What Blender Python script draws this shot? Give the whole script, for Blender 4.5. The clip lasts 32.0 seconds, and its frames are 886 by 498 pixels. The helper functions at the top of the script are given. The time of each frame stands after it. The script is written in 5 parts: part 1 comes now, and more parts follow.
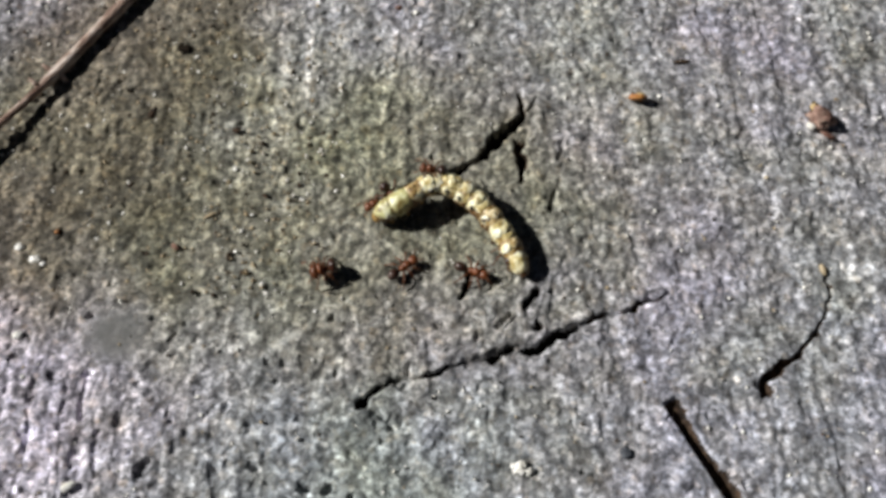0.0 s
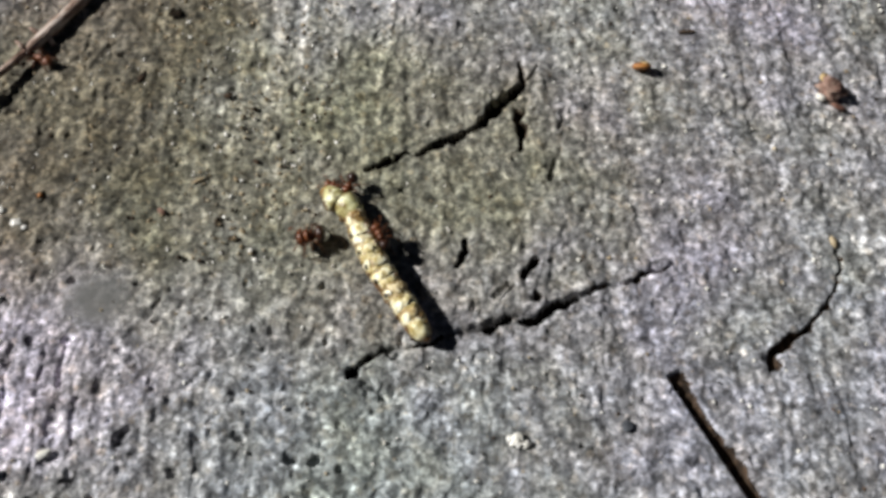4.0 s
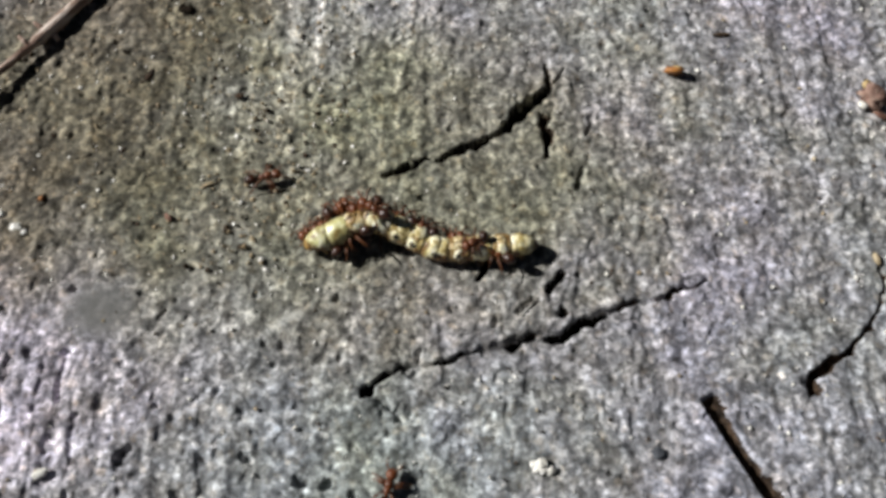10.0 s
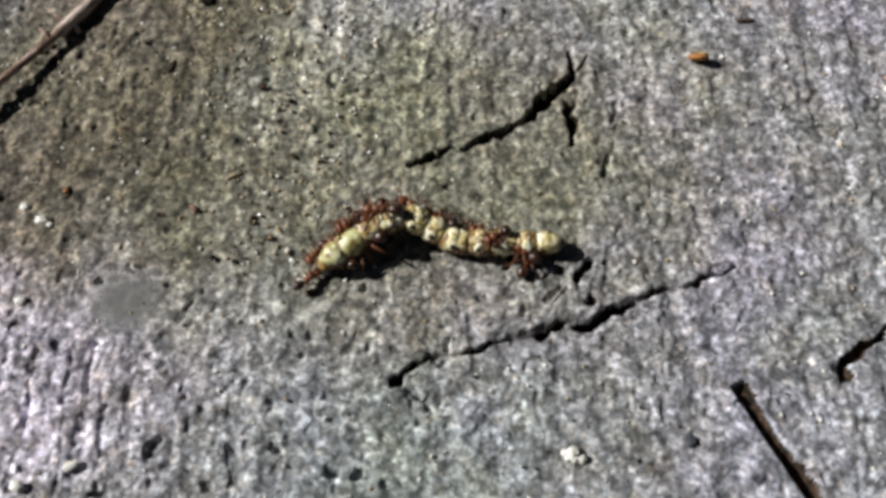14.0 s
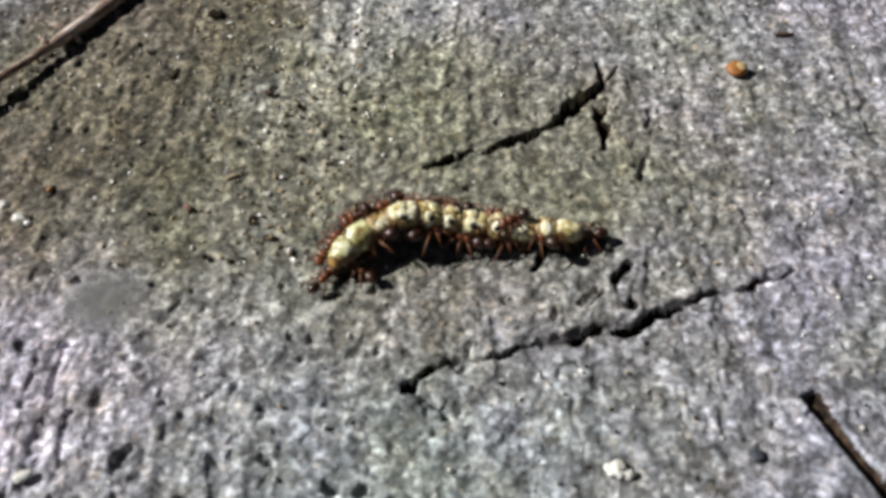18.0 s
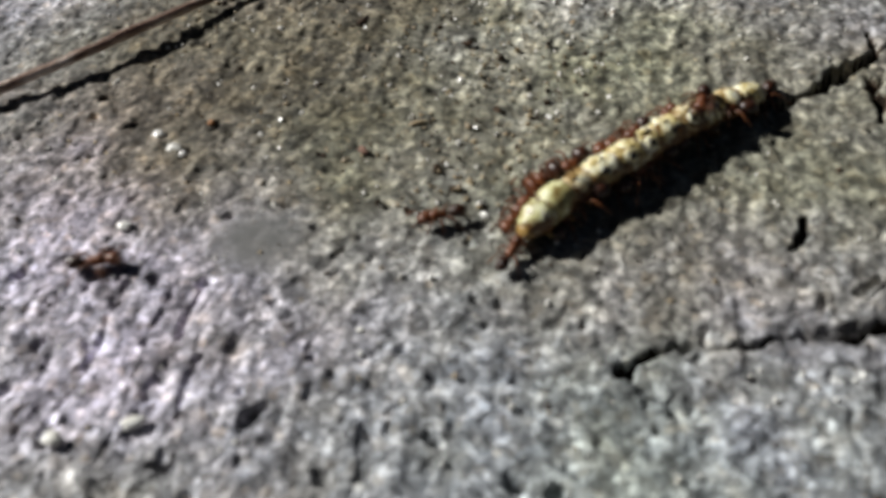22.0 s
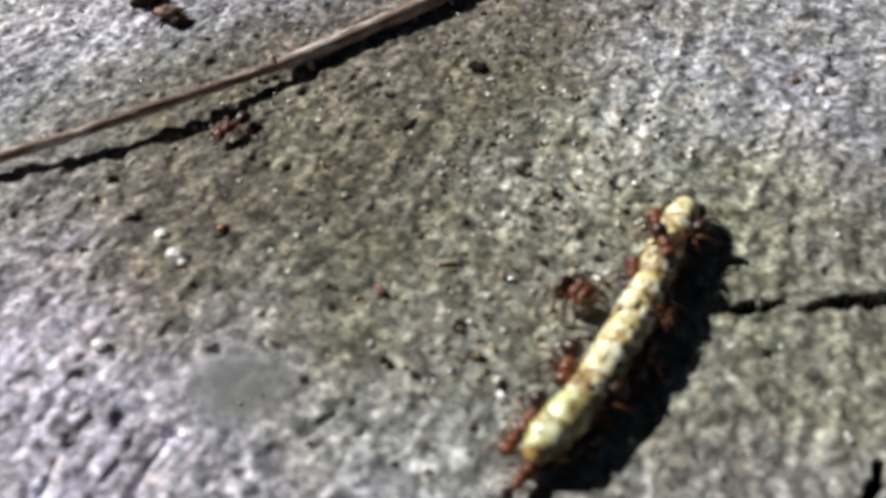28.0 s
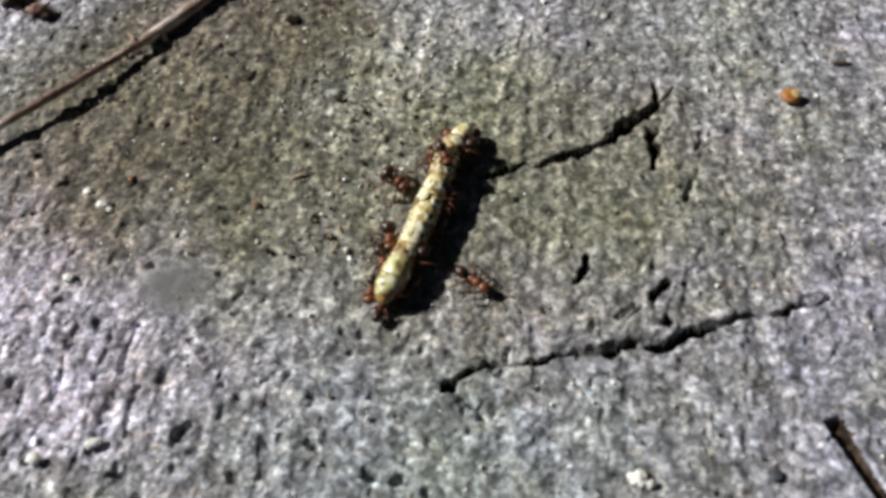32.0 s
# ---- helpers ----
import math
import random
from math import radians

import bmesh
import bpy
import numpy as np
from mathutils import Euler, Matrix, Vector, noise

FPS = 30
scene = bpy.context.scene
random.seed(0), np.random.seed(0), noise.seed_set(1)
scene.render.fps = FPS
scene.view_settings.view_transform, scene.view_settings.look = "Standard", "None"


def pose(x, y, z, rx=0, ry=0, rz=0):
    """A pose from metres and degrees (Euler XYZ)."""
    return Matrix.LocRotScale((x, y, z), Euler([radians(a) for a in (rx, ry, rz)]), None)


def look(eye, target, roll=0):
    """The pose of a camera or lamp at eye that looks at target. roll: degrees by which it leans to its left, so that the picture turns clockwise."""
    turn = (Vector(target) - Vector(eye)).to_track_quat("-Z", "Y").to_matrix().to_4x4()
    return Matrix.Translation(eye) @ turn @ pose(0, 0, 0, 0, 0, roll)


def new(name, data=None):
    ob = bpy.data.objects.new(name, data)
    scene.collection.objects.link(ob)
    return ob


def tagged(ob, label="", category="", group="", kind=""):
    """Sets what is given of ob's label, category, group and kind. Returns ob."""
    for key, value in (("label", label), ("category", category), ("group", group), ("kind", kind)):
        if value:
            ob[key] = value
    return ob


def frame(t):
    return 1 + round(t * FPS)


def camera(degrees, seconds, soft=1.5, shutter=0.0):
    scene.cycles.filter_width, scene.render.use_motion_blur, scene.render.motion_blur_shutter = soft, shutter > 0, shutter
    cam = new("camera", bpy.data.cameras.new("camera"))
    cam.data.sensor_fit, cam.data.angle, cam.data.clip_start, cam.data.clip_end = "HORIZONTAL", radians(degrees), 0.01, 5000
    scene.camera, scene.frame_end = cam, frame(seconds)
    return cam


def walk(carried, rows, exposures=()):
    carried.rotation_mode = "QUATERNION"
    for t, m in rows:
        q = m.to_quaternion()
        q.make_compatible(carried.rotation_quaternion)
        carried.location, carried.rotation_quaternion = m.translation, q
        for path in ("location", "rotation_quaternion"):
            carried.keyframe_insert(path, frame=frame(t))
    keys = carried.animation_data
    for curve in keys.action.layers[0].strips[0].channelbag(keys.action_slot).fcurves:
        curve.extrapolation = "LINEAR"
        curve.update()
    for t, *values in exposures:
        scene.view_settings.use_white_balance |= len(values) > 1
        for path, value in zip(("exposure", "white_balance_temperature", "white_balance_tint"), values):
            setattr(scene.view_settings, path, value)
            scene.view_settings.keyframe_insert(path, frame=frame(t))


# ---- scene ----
SOFT, SUN, SKY, GRAIN = 3.7, 5.0, 0.008, 0.97
EXPOSURES = [(0.0, 0.20, 6550, 10), (14.0, 0.19, 6550, 10), (18.0, 0.28, 6510, 10), (20.0, 0.25, 6510, 10), (21.0, 0.15, 6530, 10), (23.0, 0.20, 6500, 10), (25.5, 0.11, 6520, 10), (28.0, 0.46, 6340, 10), (30.0, 0.43, 6420, 10), (31.0, 0.30, 6560, 10), (32.0, 0.23, 6480, 10)]
cam = camera(50.13, 32.0, soft=SOFT, shutter=0.3)
walk(cam, [
    (0, pose(0.00241, -0.03961, 0.08895, 24.68, -0.34, -0.39)),
    (0.5, pose(0.00424, -0.03957, 0.08731, 25.92, -1.08, -0.77)),
    (1, pose(0.00438, -0.04060, 0.08863, 26.17, -1.18, -0.59)),
    (1.5, pose(0.00360, -0.04085, 0.08801, 26.34, -1.06, -0.84)),
    (2, pose(0.00362, -0.04228, 0.08575, 26.38, -1.21, -0.71)),
    (2.5, pose(0.00276, -0.04207, 0.08491, 25.97, -0.35, -0.10)),
    (3, pose(0.00472, -0.04133, 0.08318, 25.35, -0.20, 0.00)),
    (3.5, pose(0.00317, -0.04299, 0.08354, 26.02, -0.63, 0.00)),
    (5.5, pose(0.00298, -0.04201, 0.08257, 25.65, 0.45, 0.74)),
    (6, pose(0.00378, -0.04097, 0.08061, 26.08, 0.45, 0.47)),
    (6.5, pose(0.00434, -0.04037, 0.08035, 25.53, 0.12, 0.74)),
    (7, pose(0.00254, -0.04018, 0.07978, 25.86, -0.27, 0.62)),
    (7.5, pose(0.00220, -0.04043, 0.08028, 25.40, 0.43, 0.93)),
    (8, pose(0.00258, -0.03956, 0.07950, 25.07, 0.17, 0.73)),
    (8.5, pose(0.00133, -0.04023, 0.08071, 25.86, -0.20, 0.65)),
    (9, pose(0.00015, -0.03995, 0.08001, 25.64, -0.41, 0.86)),
    (9.5, pose(0.00183, -0.04009, 0.07995, 25.82, -0.08, 1.15)),
    (10, pose(0.00186, -0.03981, 0.07970, 25.89, -0.39, 1.09)),
    (10.5, pose(0.00141, -0.04053, 0.07881, 26.17, -0.27, 1.24)),
    (11, pose(0.00233, -0.03970, 0.07807, 25.25, 0.30, 1.46)),
    (11.5, pose(0.00223, -0.04073, 0.07907, 25.64, 0.22, 1.17)),
    (12, pose(0.00021, -0.03985, 0.07856, 25.20, 0.64, 1.37)),
    (12.5, pose(0.00119, -0.03946, 0.07730, 25.07, 0.49, 1.45)),
    (13, pose(0.00090, -0.03993, 0.07819, 25.40, -0.10, 1.21)),
    (13.5, pose(-0.00050, -0.03941, 0.07861, 25.37, 0.29, 1.30)),
    (14, pose(-0.00032, -0.04002, 0.07927, 25.46, 0.00, 0.74)),
    (14.5, pose(-0.00118, -0.03989, 0.07934, 25.11, -0.28, 1.27)),
    (16.5, pose(-0.00146, -0.04124, 0.07335, 27.44, -0.36, 1.50)),
    (17, pose(-0.00226, -0.04514, 0.06715, 29.95, -0.41, 1.56)),
    (17.5, pose(-0.00233, -0.04495, 0.06473, 32.15, 0.84, 1.07)),
    (18, pose(-0.00088, -0.04839, 0.06333, 36.10, 0.39, 1.46)),
    (18.5, pose(-0.00169, -0.05005, 0.06075, 37.15, 0.21, 1.95)),
    (19, pose(-0.00065, -0.05016, 0.05757, 37.36, -0.27, 2.67)),
    (19.5, pose(0.00077, -0.05041, 0.05508, 39.34, -0.13, 2.86)),
    (20, pose(0.00018, -0.04975, 0.05266, 39.69, 0.92, 2.90)),
    (20.5, pose(-0.00537, -0.04998, 0.05221, 41.00, 0.36, 2.87)),
    (21, pose(-0.01595, -0.04970, 0.04727, 41.48, 0.44, 4.28)),
    (21.5, pose(-0.01188, -0.04765, 0.04383, 41.97, 2.14, 6.26)),
    (22, pose(-0.00571, -0.04776, 0.04458, 43.27, 3.87, 11.20)),
    (22.5, pose(-0.00391, -0.04604, 0.04019, 43.95, 4.88, 15.77)),
    (23, pose(-0.00201, -0.04446, 0.04170, 43.96, 2.93, 14.59)),
    (23.5, pose(-0.00564, -0.04398, 0.03930, 43.78, 2.41, 15.51)),
    (24, pose(-0.00628, -0.04308, 0.03702, 44.04, 2.41, 18.41)),
    (24.5, pose(-0.00688, -0.03890, 0.03399, 44.85, 4.06, 20.04)),
    (25, pose(-0.00772, -0.03877, 0.03413, 44.69, 3.30, 23.49)),
    (25.5, pose(-0.00169, -0.03652, 0.03538, 46.21, 3.13, 23.44)),
    (27.5, pose(-0.00315, -0.03398, 0.04206, 45.44, 1.60, 19.63)),
    (28, pose(-0.00594, -0.03437, 0.04500, 44.16, 1.50, 19.79)),
    (28.5, pose(-0.00921, -0.03494, 0.04984, 43.02, 1.33, 19.48)),
    (29, pose(-0.01076, -0.03506, 0.05697, 43.02, 1.53, 17.41)),
    (29.5, pose(-0.00520, -0.03928, 0.05769, 41.55, 1.31, 16.46)),
    (30, pose(-0.00088, -0.04481, 0.06130, 41.57, 1.46, 16.29)),
    (30.5, pose(0.00229, -0.04976, 0.06603, 40.13, 0.79, 13.48)),
    (31, pose(0.00048, -0.05030, 0.07119, 38.80, -0.28, 11.86)),
    (31.5, pose(0.00259, -0.04880, 0.06797, 37.21, 0.66, 11.21)),
    (32, pose(0.00103, -0.04950, 0.06786, 35.43, 1.82, 6.66)),
], EXPOSURES)
# the lens stays focused a hand's width away, so that what comes nearer goes soft
cam.data.dof.use_dof = True
cam.data.dof.focus_distance, cam.data.dof.aperture_fstop = 0.095, 47.0

# ---- daylight ----
SUN_FROM = Vector((-0.978, 0.208, 0.0))
SUN_HEIGHT = radians(36)
world = bpy.data.worlds.new("world")
scene.world = world
world.use_nodes = True
sky = world.node_tree.nodes.new("ShaderNodeTexSky")
sky.sky_type, sky.sun_disc = "NISHITA", False
sky.air_density, sky.dust_density = 0.7, 1.5
sky.sun_elevation, sky.sun_rotation = SUN_HEIGHT, math.atan2(SUN_FROM.x, SUN_FROM.y)
back = world.node_tree.nodes["Background"]
back.inputs["Strength"].default_value = SKY
world.node_tree.links.new(sky.outputs["Color"], back.inputs["Color"])
sun = new("sun", bpy.data.lights.new("sun", "SUN"))
sun.data.energy, sun.data.angle, sun.data.color = SUN, radians(1.2), (0.972, 0.965, 0.937)
sun.matrix_world = look(Vector((SUN_FROM.x, SUN_FROM.y, math.tan(SUN_HEIGHT))) * 2, (0, 0, 0))

MM = 0.001


# ---- materials ----
def shader(name, rough=0.6, spec=0.4):
    m = bpy.data.materials.new(name)
    m.use_nodes = True
    b = m.node_tree.nodes["Principled BSDF"]
    b.inputs["Roughness"].default_value = rough
    b.inputs["Specular IOR Level"].default_value = spec
    return m, m.node_tree, b


def node(tree, kind, **values):
    n = tree.nodes.new(kind)
    for key, value in values.items():
        n.inputs[key.replace("_", " ")].default_value = value
    return n


def ramp(tree, source, stops, mode="LINEAR"):
    n = tree.nodes.new("ShaderNodeValToRGB")
    n.color_ramp.interpolation = mode
    while len(n.color_ramp.elements) < len(stops):
        n.color_ramp.elements.new(0.5)
    for el, (at, col) in zip(n.color_ramp.elements, stops):
        el.position = at
        el.color = (*col, 1) if isinstance(col, tuple) else (col, col, col, 1)
    tree.links.new(source, n.inputs["Fac"])
    return n.outputs["Color"]


def mix(tree, fac, a, b, blend="MIX"):
    n = tree.nodes.new("ShaderNodeMix")
    n.data_type, n.blend_type = "RGBA", blend
    for value, socket in ((fac, n.inputs[0]), (a, n.inputs[6]), (b, n.inputs[7])):
        if isinstance(value, bpy.types.NodeSocket):
            tree.links.new(value, socket)
        elif isinstance(value, tuple):
            socket.default_value = (*value, 1)
        else:
            socket.default_value = value
    return n.outputs[2]


def noisy(tree, where, scale, detail=4, rough=0.55, distort=0.0):
    n = node(tree, "ShaderNodeTexNoise", Scale=scale, Detail=detail, Roughness=rough, Distortion=distort)
    tree.links.new(where, n.inputs["Vector"])
    return n.outputs["Fac"]


def bumped(tree, bsdf, height, depth, strength=1.0):
    n = node(tree, "ShaderNodeBump", Strength=strength, Distance=depth)
    tree.links.new(height, n.inputs["Height"])
    tree.links.new(n.outputs["Normal"], bsdf.inputs["Normal"])


def sums(tree, kind, a, b=0.0, c=0.0):
    n = tree.nodes.new("ShaderNodeMath")
    n.operation = kind
    for value, socket in zip((a, b, c), n.inputs):
        if isinstance(value, bpy.types.NodeSocket):
            tree.links.new(value, socket)
        else:
            socket.default_value = value
    return n.outputs[0]


def mottled(name, colours, scale, rough=0.6, spec=0.4, bump=0.03, stretch=(1, 1, 1), detail=5, wax=0.0, belly=None, turn=None):
    """A natural surface: a few colours run into one another, with a fine grain."""
    m, tree, b = shader(name, rough, spec)
    where = tree.nodes.new("ShaderNodeTexCoord").outputs["Object"]
    move = node(tree, "ShaderNodeMapping", Scale=stretch)
    if turn is not None:
        move.vector_type = "TEXTURE"
        move.inputs["Rotation"].default_value = (0, 0, radians(turn))
    tree.links.new(where, move.inputs["Vector"])
    rnd = tree.nodes.new("ShaderNodeObjectInfo").outputs["Random"]
    off = node(tree, "ShaderNodeVectorMath")
    off.operation = "ADD"
    tree.links.new(move.outputs["Vector"], off.inputs[0])
    tree.links.new(rnd, off.inputs[1])
    big = noisy(tree, off.outputs[0], scale, detail, 0.6)
    fine = noisy(tree, off.outputs[0], scale * 5, 3)
    n = len(colours)
    col = ramp(tree, big, [(0.36 + 0.28 * i / max(1, n - 1), c) for i, c in enumerate(colours)])
    col = mix(tree, 0.12 if belly else 0.35, col, ramp(tree, fine, [(0.3, 0.45), (0.7, 1.0)]), "MULTIPLY")
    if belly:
        # brown below a ragged flank line: belly marking, with the underside's shade put into it
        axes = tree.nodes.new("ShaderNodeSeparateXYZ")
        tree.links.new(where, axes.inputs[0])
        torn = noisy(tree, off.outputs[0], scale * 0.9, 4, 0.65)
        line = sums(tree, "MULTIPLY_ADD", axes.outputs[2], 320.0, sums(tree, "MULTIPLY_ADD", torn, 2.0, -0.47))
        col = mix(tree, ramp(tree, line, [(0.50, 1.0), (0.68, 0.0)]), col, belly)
        # broken brown marks near the joints between the rings
        reach = sums(tree, "MULTIPLY", sums(tree, "POWER", sums(tree, "MULTIPLY", sums(tree, "ABSOLUTE", axes.outputs[0]), 1100.0), 3.0), 0.20)
        broken = sums(tree, "MULTIPLY_ADD", noisy(tree, off.outputs[0], scale * 1.6, 4, 0.65), 1.0, reach)
        # the right flank is marked more than the back
        flank = sums(tree, "MULTIPLY_ADD", axes.outputs[1], -130.0, broken)
        col = mix(tree, ramp(tree, flank, [(0.72, 0.0), (0.95, 0.8)]), col, belly)
        dark = noisy(tree, off.outputs[0], scale * 0.85, 4, 0.6, 0.5)
        col = mix(tree, ramp(tree, dark, [(0.585, 0.0), (0.69, 0.7)]), col, (0.10, 0.045, 0.012))
        # thin lines that run along the body
        drawn = node(tree, "ShaderNodeMapping", Scale=(0.1, 1, 1))
        tree.links.new(off.outputs[0], drawn.inputs["Vector"])
        lines = noisy(tree, drawn.outputs["Vector"], scale * 2.6, 2, 0.5)
        col = mix(tree, 0.3, col, ramp(tree, lines, [(0.40, (0.46, 0.38, 0.22)), (0.50, (1.0, 1.0, 1.0))]), "MULTIPLY")
    tree.links.new(col, b.inputs["Base Color"])
    if wax:
        b.inputs["Subsurface Weight"].default_value = wax
        b.inputs["Subsurface Radius"].default_value = (0.0006, 0.0005, 0.0003)
    bumped(tree, b, fine, bump * MM)
    return m


def concrete():
    """Brushed grey concrete: sand grains of many greys, an olive-brown stain, green and bluish tones."""
    m, tree, b = shader("weathered_concrete", 0.86, 0.35)
    where = tree.nodes.new("ShaderNodeTexCoord").outputs["Object"]
    warp = node(tree, "ShaderNodeTexNoise", Scale=1500.0, Detail=2.0)
    tree.links.new(where, warp.inputs["Vector"])
    push = tree.nodes.new("ShaderNodeVectorMath")
    push.operation = "SCALE"
    push.inputs[3].default_value = 0.00035
    tree.links.new(warp.outputs["Color"], push.inputs[0])
    add = node(tree, "ShaderNodeVectorMath")
    add.operation = "ADD"
    tree.links.new(where, add.inputs[0])
    tree.links.new(push.outputs[0], add.inputs[1])
    cells = node(tree, "ShaderNodeTexVoronoi", Scale=1750.0)
    tree.links.new(add.outputs[0], cells.inputs["Vector"])
    split = tree.nodes.new("ShaderNodeSeparateColor")
    tree.links.new(cells.outputs["Color"], split.inputs["Color"])
    grain = ramp(tree, split.outputs[0], [(0.0, 0.07), (0.2, 0.15), (0.5, 0.25), (0.8, 0.38), (0.93, 0.58), (1.0, 0.80)])
    hue = ramp(tree, split.outputs[1], [(0.0, (1.0, 0.86, 0.68)), (0.18, (1.0, 0.97, 0.92)), (0.6, (0.96, 0.98, 1.0)), (1.0, (0.9, 0.95, 1.0))])
    col = mix(tree, 1.0, grain, hue, "MULTIPLY")
    cement = ramp(tree, noisy(tree, where, 1050.0, 4, 0.6, 0.4), [(0.36, 0.07), (0.46, 0.19), (0.55, 0.35), (0.65, 0.66)])
    speck = ramp(tree, noisy(tree, where, 2500.0, 3, 0.55), [(0.36, 0.34), (0.5, 0.97), (0.62, 1.55)])
    col = mix(tree, 0.6, col, cement)
    col = mix(tree, 0.58, col, speck, "MULTIPLY")
    tone = ramp(tree, noisy(tree, where, 55.0, 3, 0.5), [(0.32, (0.91, 0.935, 0.865)), (0.5, (0.98, 0.97, 0.99)), (0.68, (1.04, 1.0, 1.12))])
    col = mix(tree, 1.0, col, tone, "MULTIPLY")
    blot = ramp(tree, noisy(tree, where, 460.0, 3, 0.5), [(0.3, 0.44), (0.52, 1.0), (0.72, 1.40)])
    col = mix(tree, 1.0, col, blot, "MULTIPLY")
    cast = ramp(tree, noisy(tree, where, 210.0, 4, 0.6), [(0.34, (1.03, 1.0, 0.94)), (0.5, (1.0, 1.0, 1.0)), (0.66, (0.99, 1.0, 1.04))])
    col = mix(tree, 1.0, col, cast, "MULTIPLY")
    comb = node(tree, "ShaderNodeMapping", Scale=(1.0, 0.07, 1.0), Rotation=(0, 0, 0.06))
    tree.links.new(add.outputs[0], comb.inputs["Vector"])
    streak = ramp(tree, noisy(tree, comb.outputs["Vector"], 520.0, 3, 0.55), [(0.34, 0.72), (0.5, 1.0), (0.66, 1.38)])
    col = mix(tree, 0.8, col, streak, "MULTIPLY")
    # pale brush scratches on the open strip beside the stain
    drag = node(tree, "ShaderNodeMapping", Scale=(1.0, 0.035, 1.0), Rotation=(0, 0, 0.10))
    tree.links.new(add.outputs[0], drag.inputs["Vector"])
    scratch = ramp(tree, noisy(tree, drag.outputs["Vector"], 800.0, 2, 0.5), [(0.55, 0.0), (0.63, 1.0)])
    strip = node(tree, "ShaderNodeMapping", Location=(-0.010, 0.024, 0), Rotation=(0, 0, radians(84)), Scale=(0.034, 0.012, 1))
    strip.vector_type = "TEXTURE"
    tree.links.new(where, strip.inputs["Vector"])
    level = node(tree, "ShaderNodeVectorMath")
    level.operation = "MULTIPLY"
    level.inputs[1].default_value = (1, 1, 0)
    tree.links.new(strip.outputs["Vector"], level.inputs[0])
    oval = tree.nodes.new("ShaderNodeTexGradient")
    oval.gradient_type = "SPHERICAL"
    tree.links.new(level.outputs[0], oval.inputs["Vector"])
    worn = mix(tree, 1.0, scratch, ramp(tree, oval.outputs["Fac"], [(0.0, 0.25), (0.5, 1.0)]), "MULTIPLY")
    col = mix(tree, worn, col, mix(tree, 1.0, col, (1.42, 1.40, 1.42), "MULTIPLY"))
    # an olive-brown stain along the twig, paler worn areas, and the smooth cement spot
    shake = node(tree, "ShaderNodeTexNoise", Scale=110.0, Detail=5.0)
    tree.links.new(where, shake.inputs["Vector"])
    bend = tree.nodes.new("ShaderNodeVectorMath")
    bend.operation = "SCALE"
    bend.inputs[3].default_value = 0.016
    tree.links.new(shake.outputs["Color"], bend.inputs[0])
    moved = node(tree, "ShaderNodeVectorMath")
    moved.operation = "ADD"
    tree.links.new(where, moved.inputs[0])
    tree.links.new(bend.outputs[0], moved.inputs[1])
    for (x, y, long, wide, angle), tint, ragged, edge in STAINS:
        place = node(tree, "ShaderNodeMapping", Location=(x + 0.008 * ragged, y + 0.008 * ragged, 0), Rotation=(0, 0, radians(angle)), Scale=(long, wide, 1))
        place.vector_type = "TEXTURE"
        tree.links.new(moved.outputs[0] if ragged else add.outputs[0], place.inputs["Vector"])
        flat = node(tree, "ShaderNodeVectorMath")
        flat.operation = "MULTIPLY"
        flat.inputs[1].default_value = (1, 1, 0)
        tree.links.new(place.outputs["Vector"], flat.inputs[0])
        ball = tree.nodes.new("ShaderNodeTexGradient")
        ball.gradient_type = "SPHERICAL"
        tree.links.new(flat.outputs[0], ball.inputs["Vector"])
        mask = ramp(tree, ball.outputs["Fac"], [(0.0, 0.0), (edge, 1.0)])
        if ragged:
            col = mix(tree, mask, col, mix(tree, 1.0, col, tint, "MULTIPLY"))
        else:
            col = mix(tree, mix(tree, 1.0, mask, (0.88, 0.88, 0.88), "MULTIPLY"), col, tint)
    tree.links.new(col, b.inputs["Base Color"])
    bumped(tree, b, noisy(tree, where, 5200.0, 3, 0.6), 0.06 * MM)
    return m


PATCH = (-0.0292, -0.0078, 0.0044, 0.0041)
# place, half sizes and angle; tint; ragged edge; softness
STAINS = [
    ((-0.0010, 0.0070, 0.034, 0.024, 15), (0.75, 0.73, 0.57), 1, 0.6),
    ((-0.0345, 0.0215, 0.039, 0.019, 57), (0.54, 0.475, 0.36), 1, 0.5),
    ((-0.0295, 0.0015, 0.017, 0.0115, 20), (0.72, 0.69, 0.62), 1, 0.5),
    ((-0.0450, -0.0140, 0.030, 0.017, 12), (1.44, 1.36, 1.50), 1, 0.5),
    ((-0.0250, -0.0195, 0.015, 0.010, 0), (1.16, 1.14, 1.18), 1, 0.5),
    ((-0.0740, 0.0220, 0.030, 0.020, 55), (1.62, 1.56, 1.60), 1, 0.5),
    ((0.0400, -0.0190, 0.032, 0.020, 20), (1.02, 1.04, 1.10), 1, 0.5),
    ((0.0340, 0.0180, 0.034, 0.026, 10), (1.015, 1.00, 1.03), 1, 0.5),
    ((0.0020, 0.0460, 0.026, 0.018, 10), (1.04, 1.03, 1.05), 1, 0.5),
    ((-0.0140, 0.0270, 0.022, 0.008, 84), (1.16, 1.15, 1.17), 1, 0.5),
    ((-0.0040, -0.0220, 0.022, 0.013, 0), (0.95, 1.02, 1.02), 1, 0.5),
    ((-0.0220, 0.0120, 0.026, 0.018, 20), (0.92, 0.945, 0.82), 1, 0.6),
    ((*PATCH, 0), (0.130, 0.130, 0.126), 0, 0.6),
]
CONCRETE = concrete()
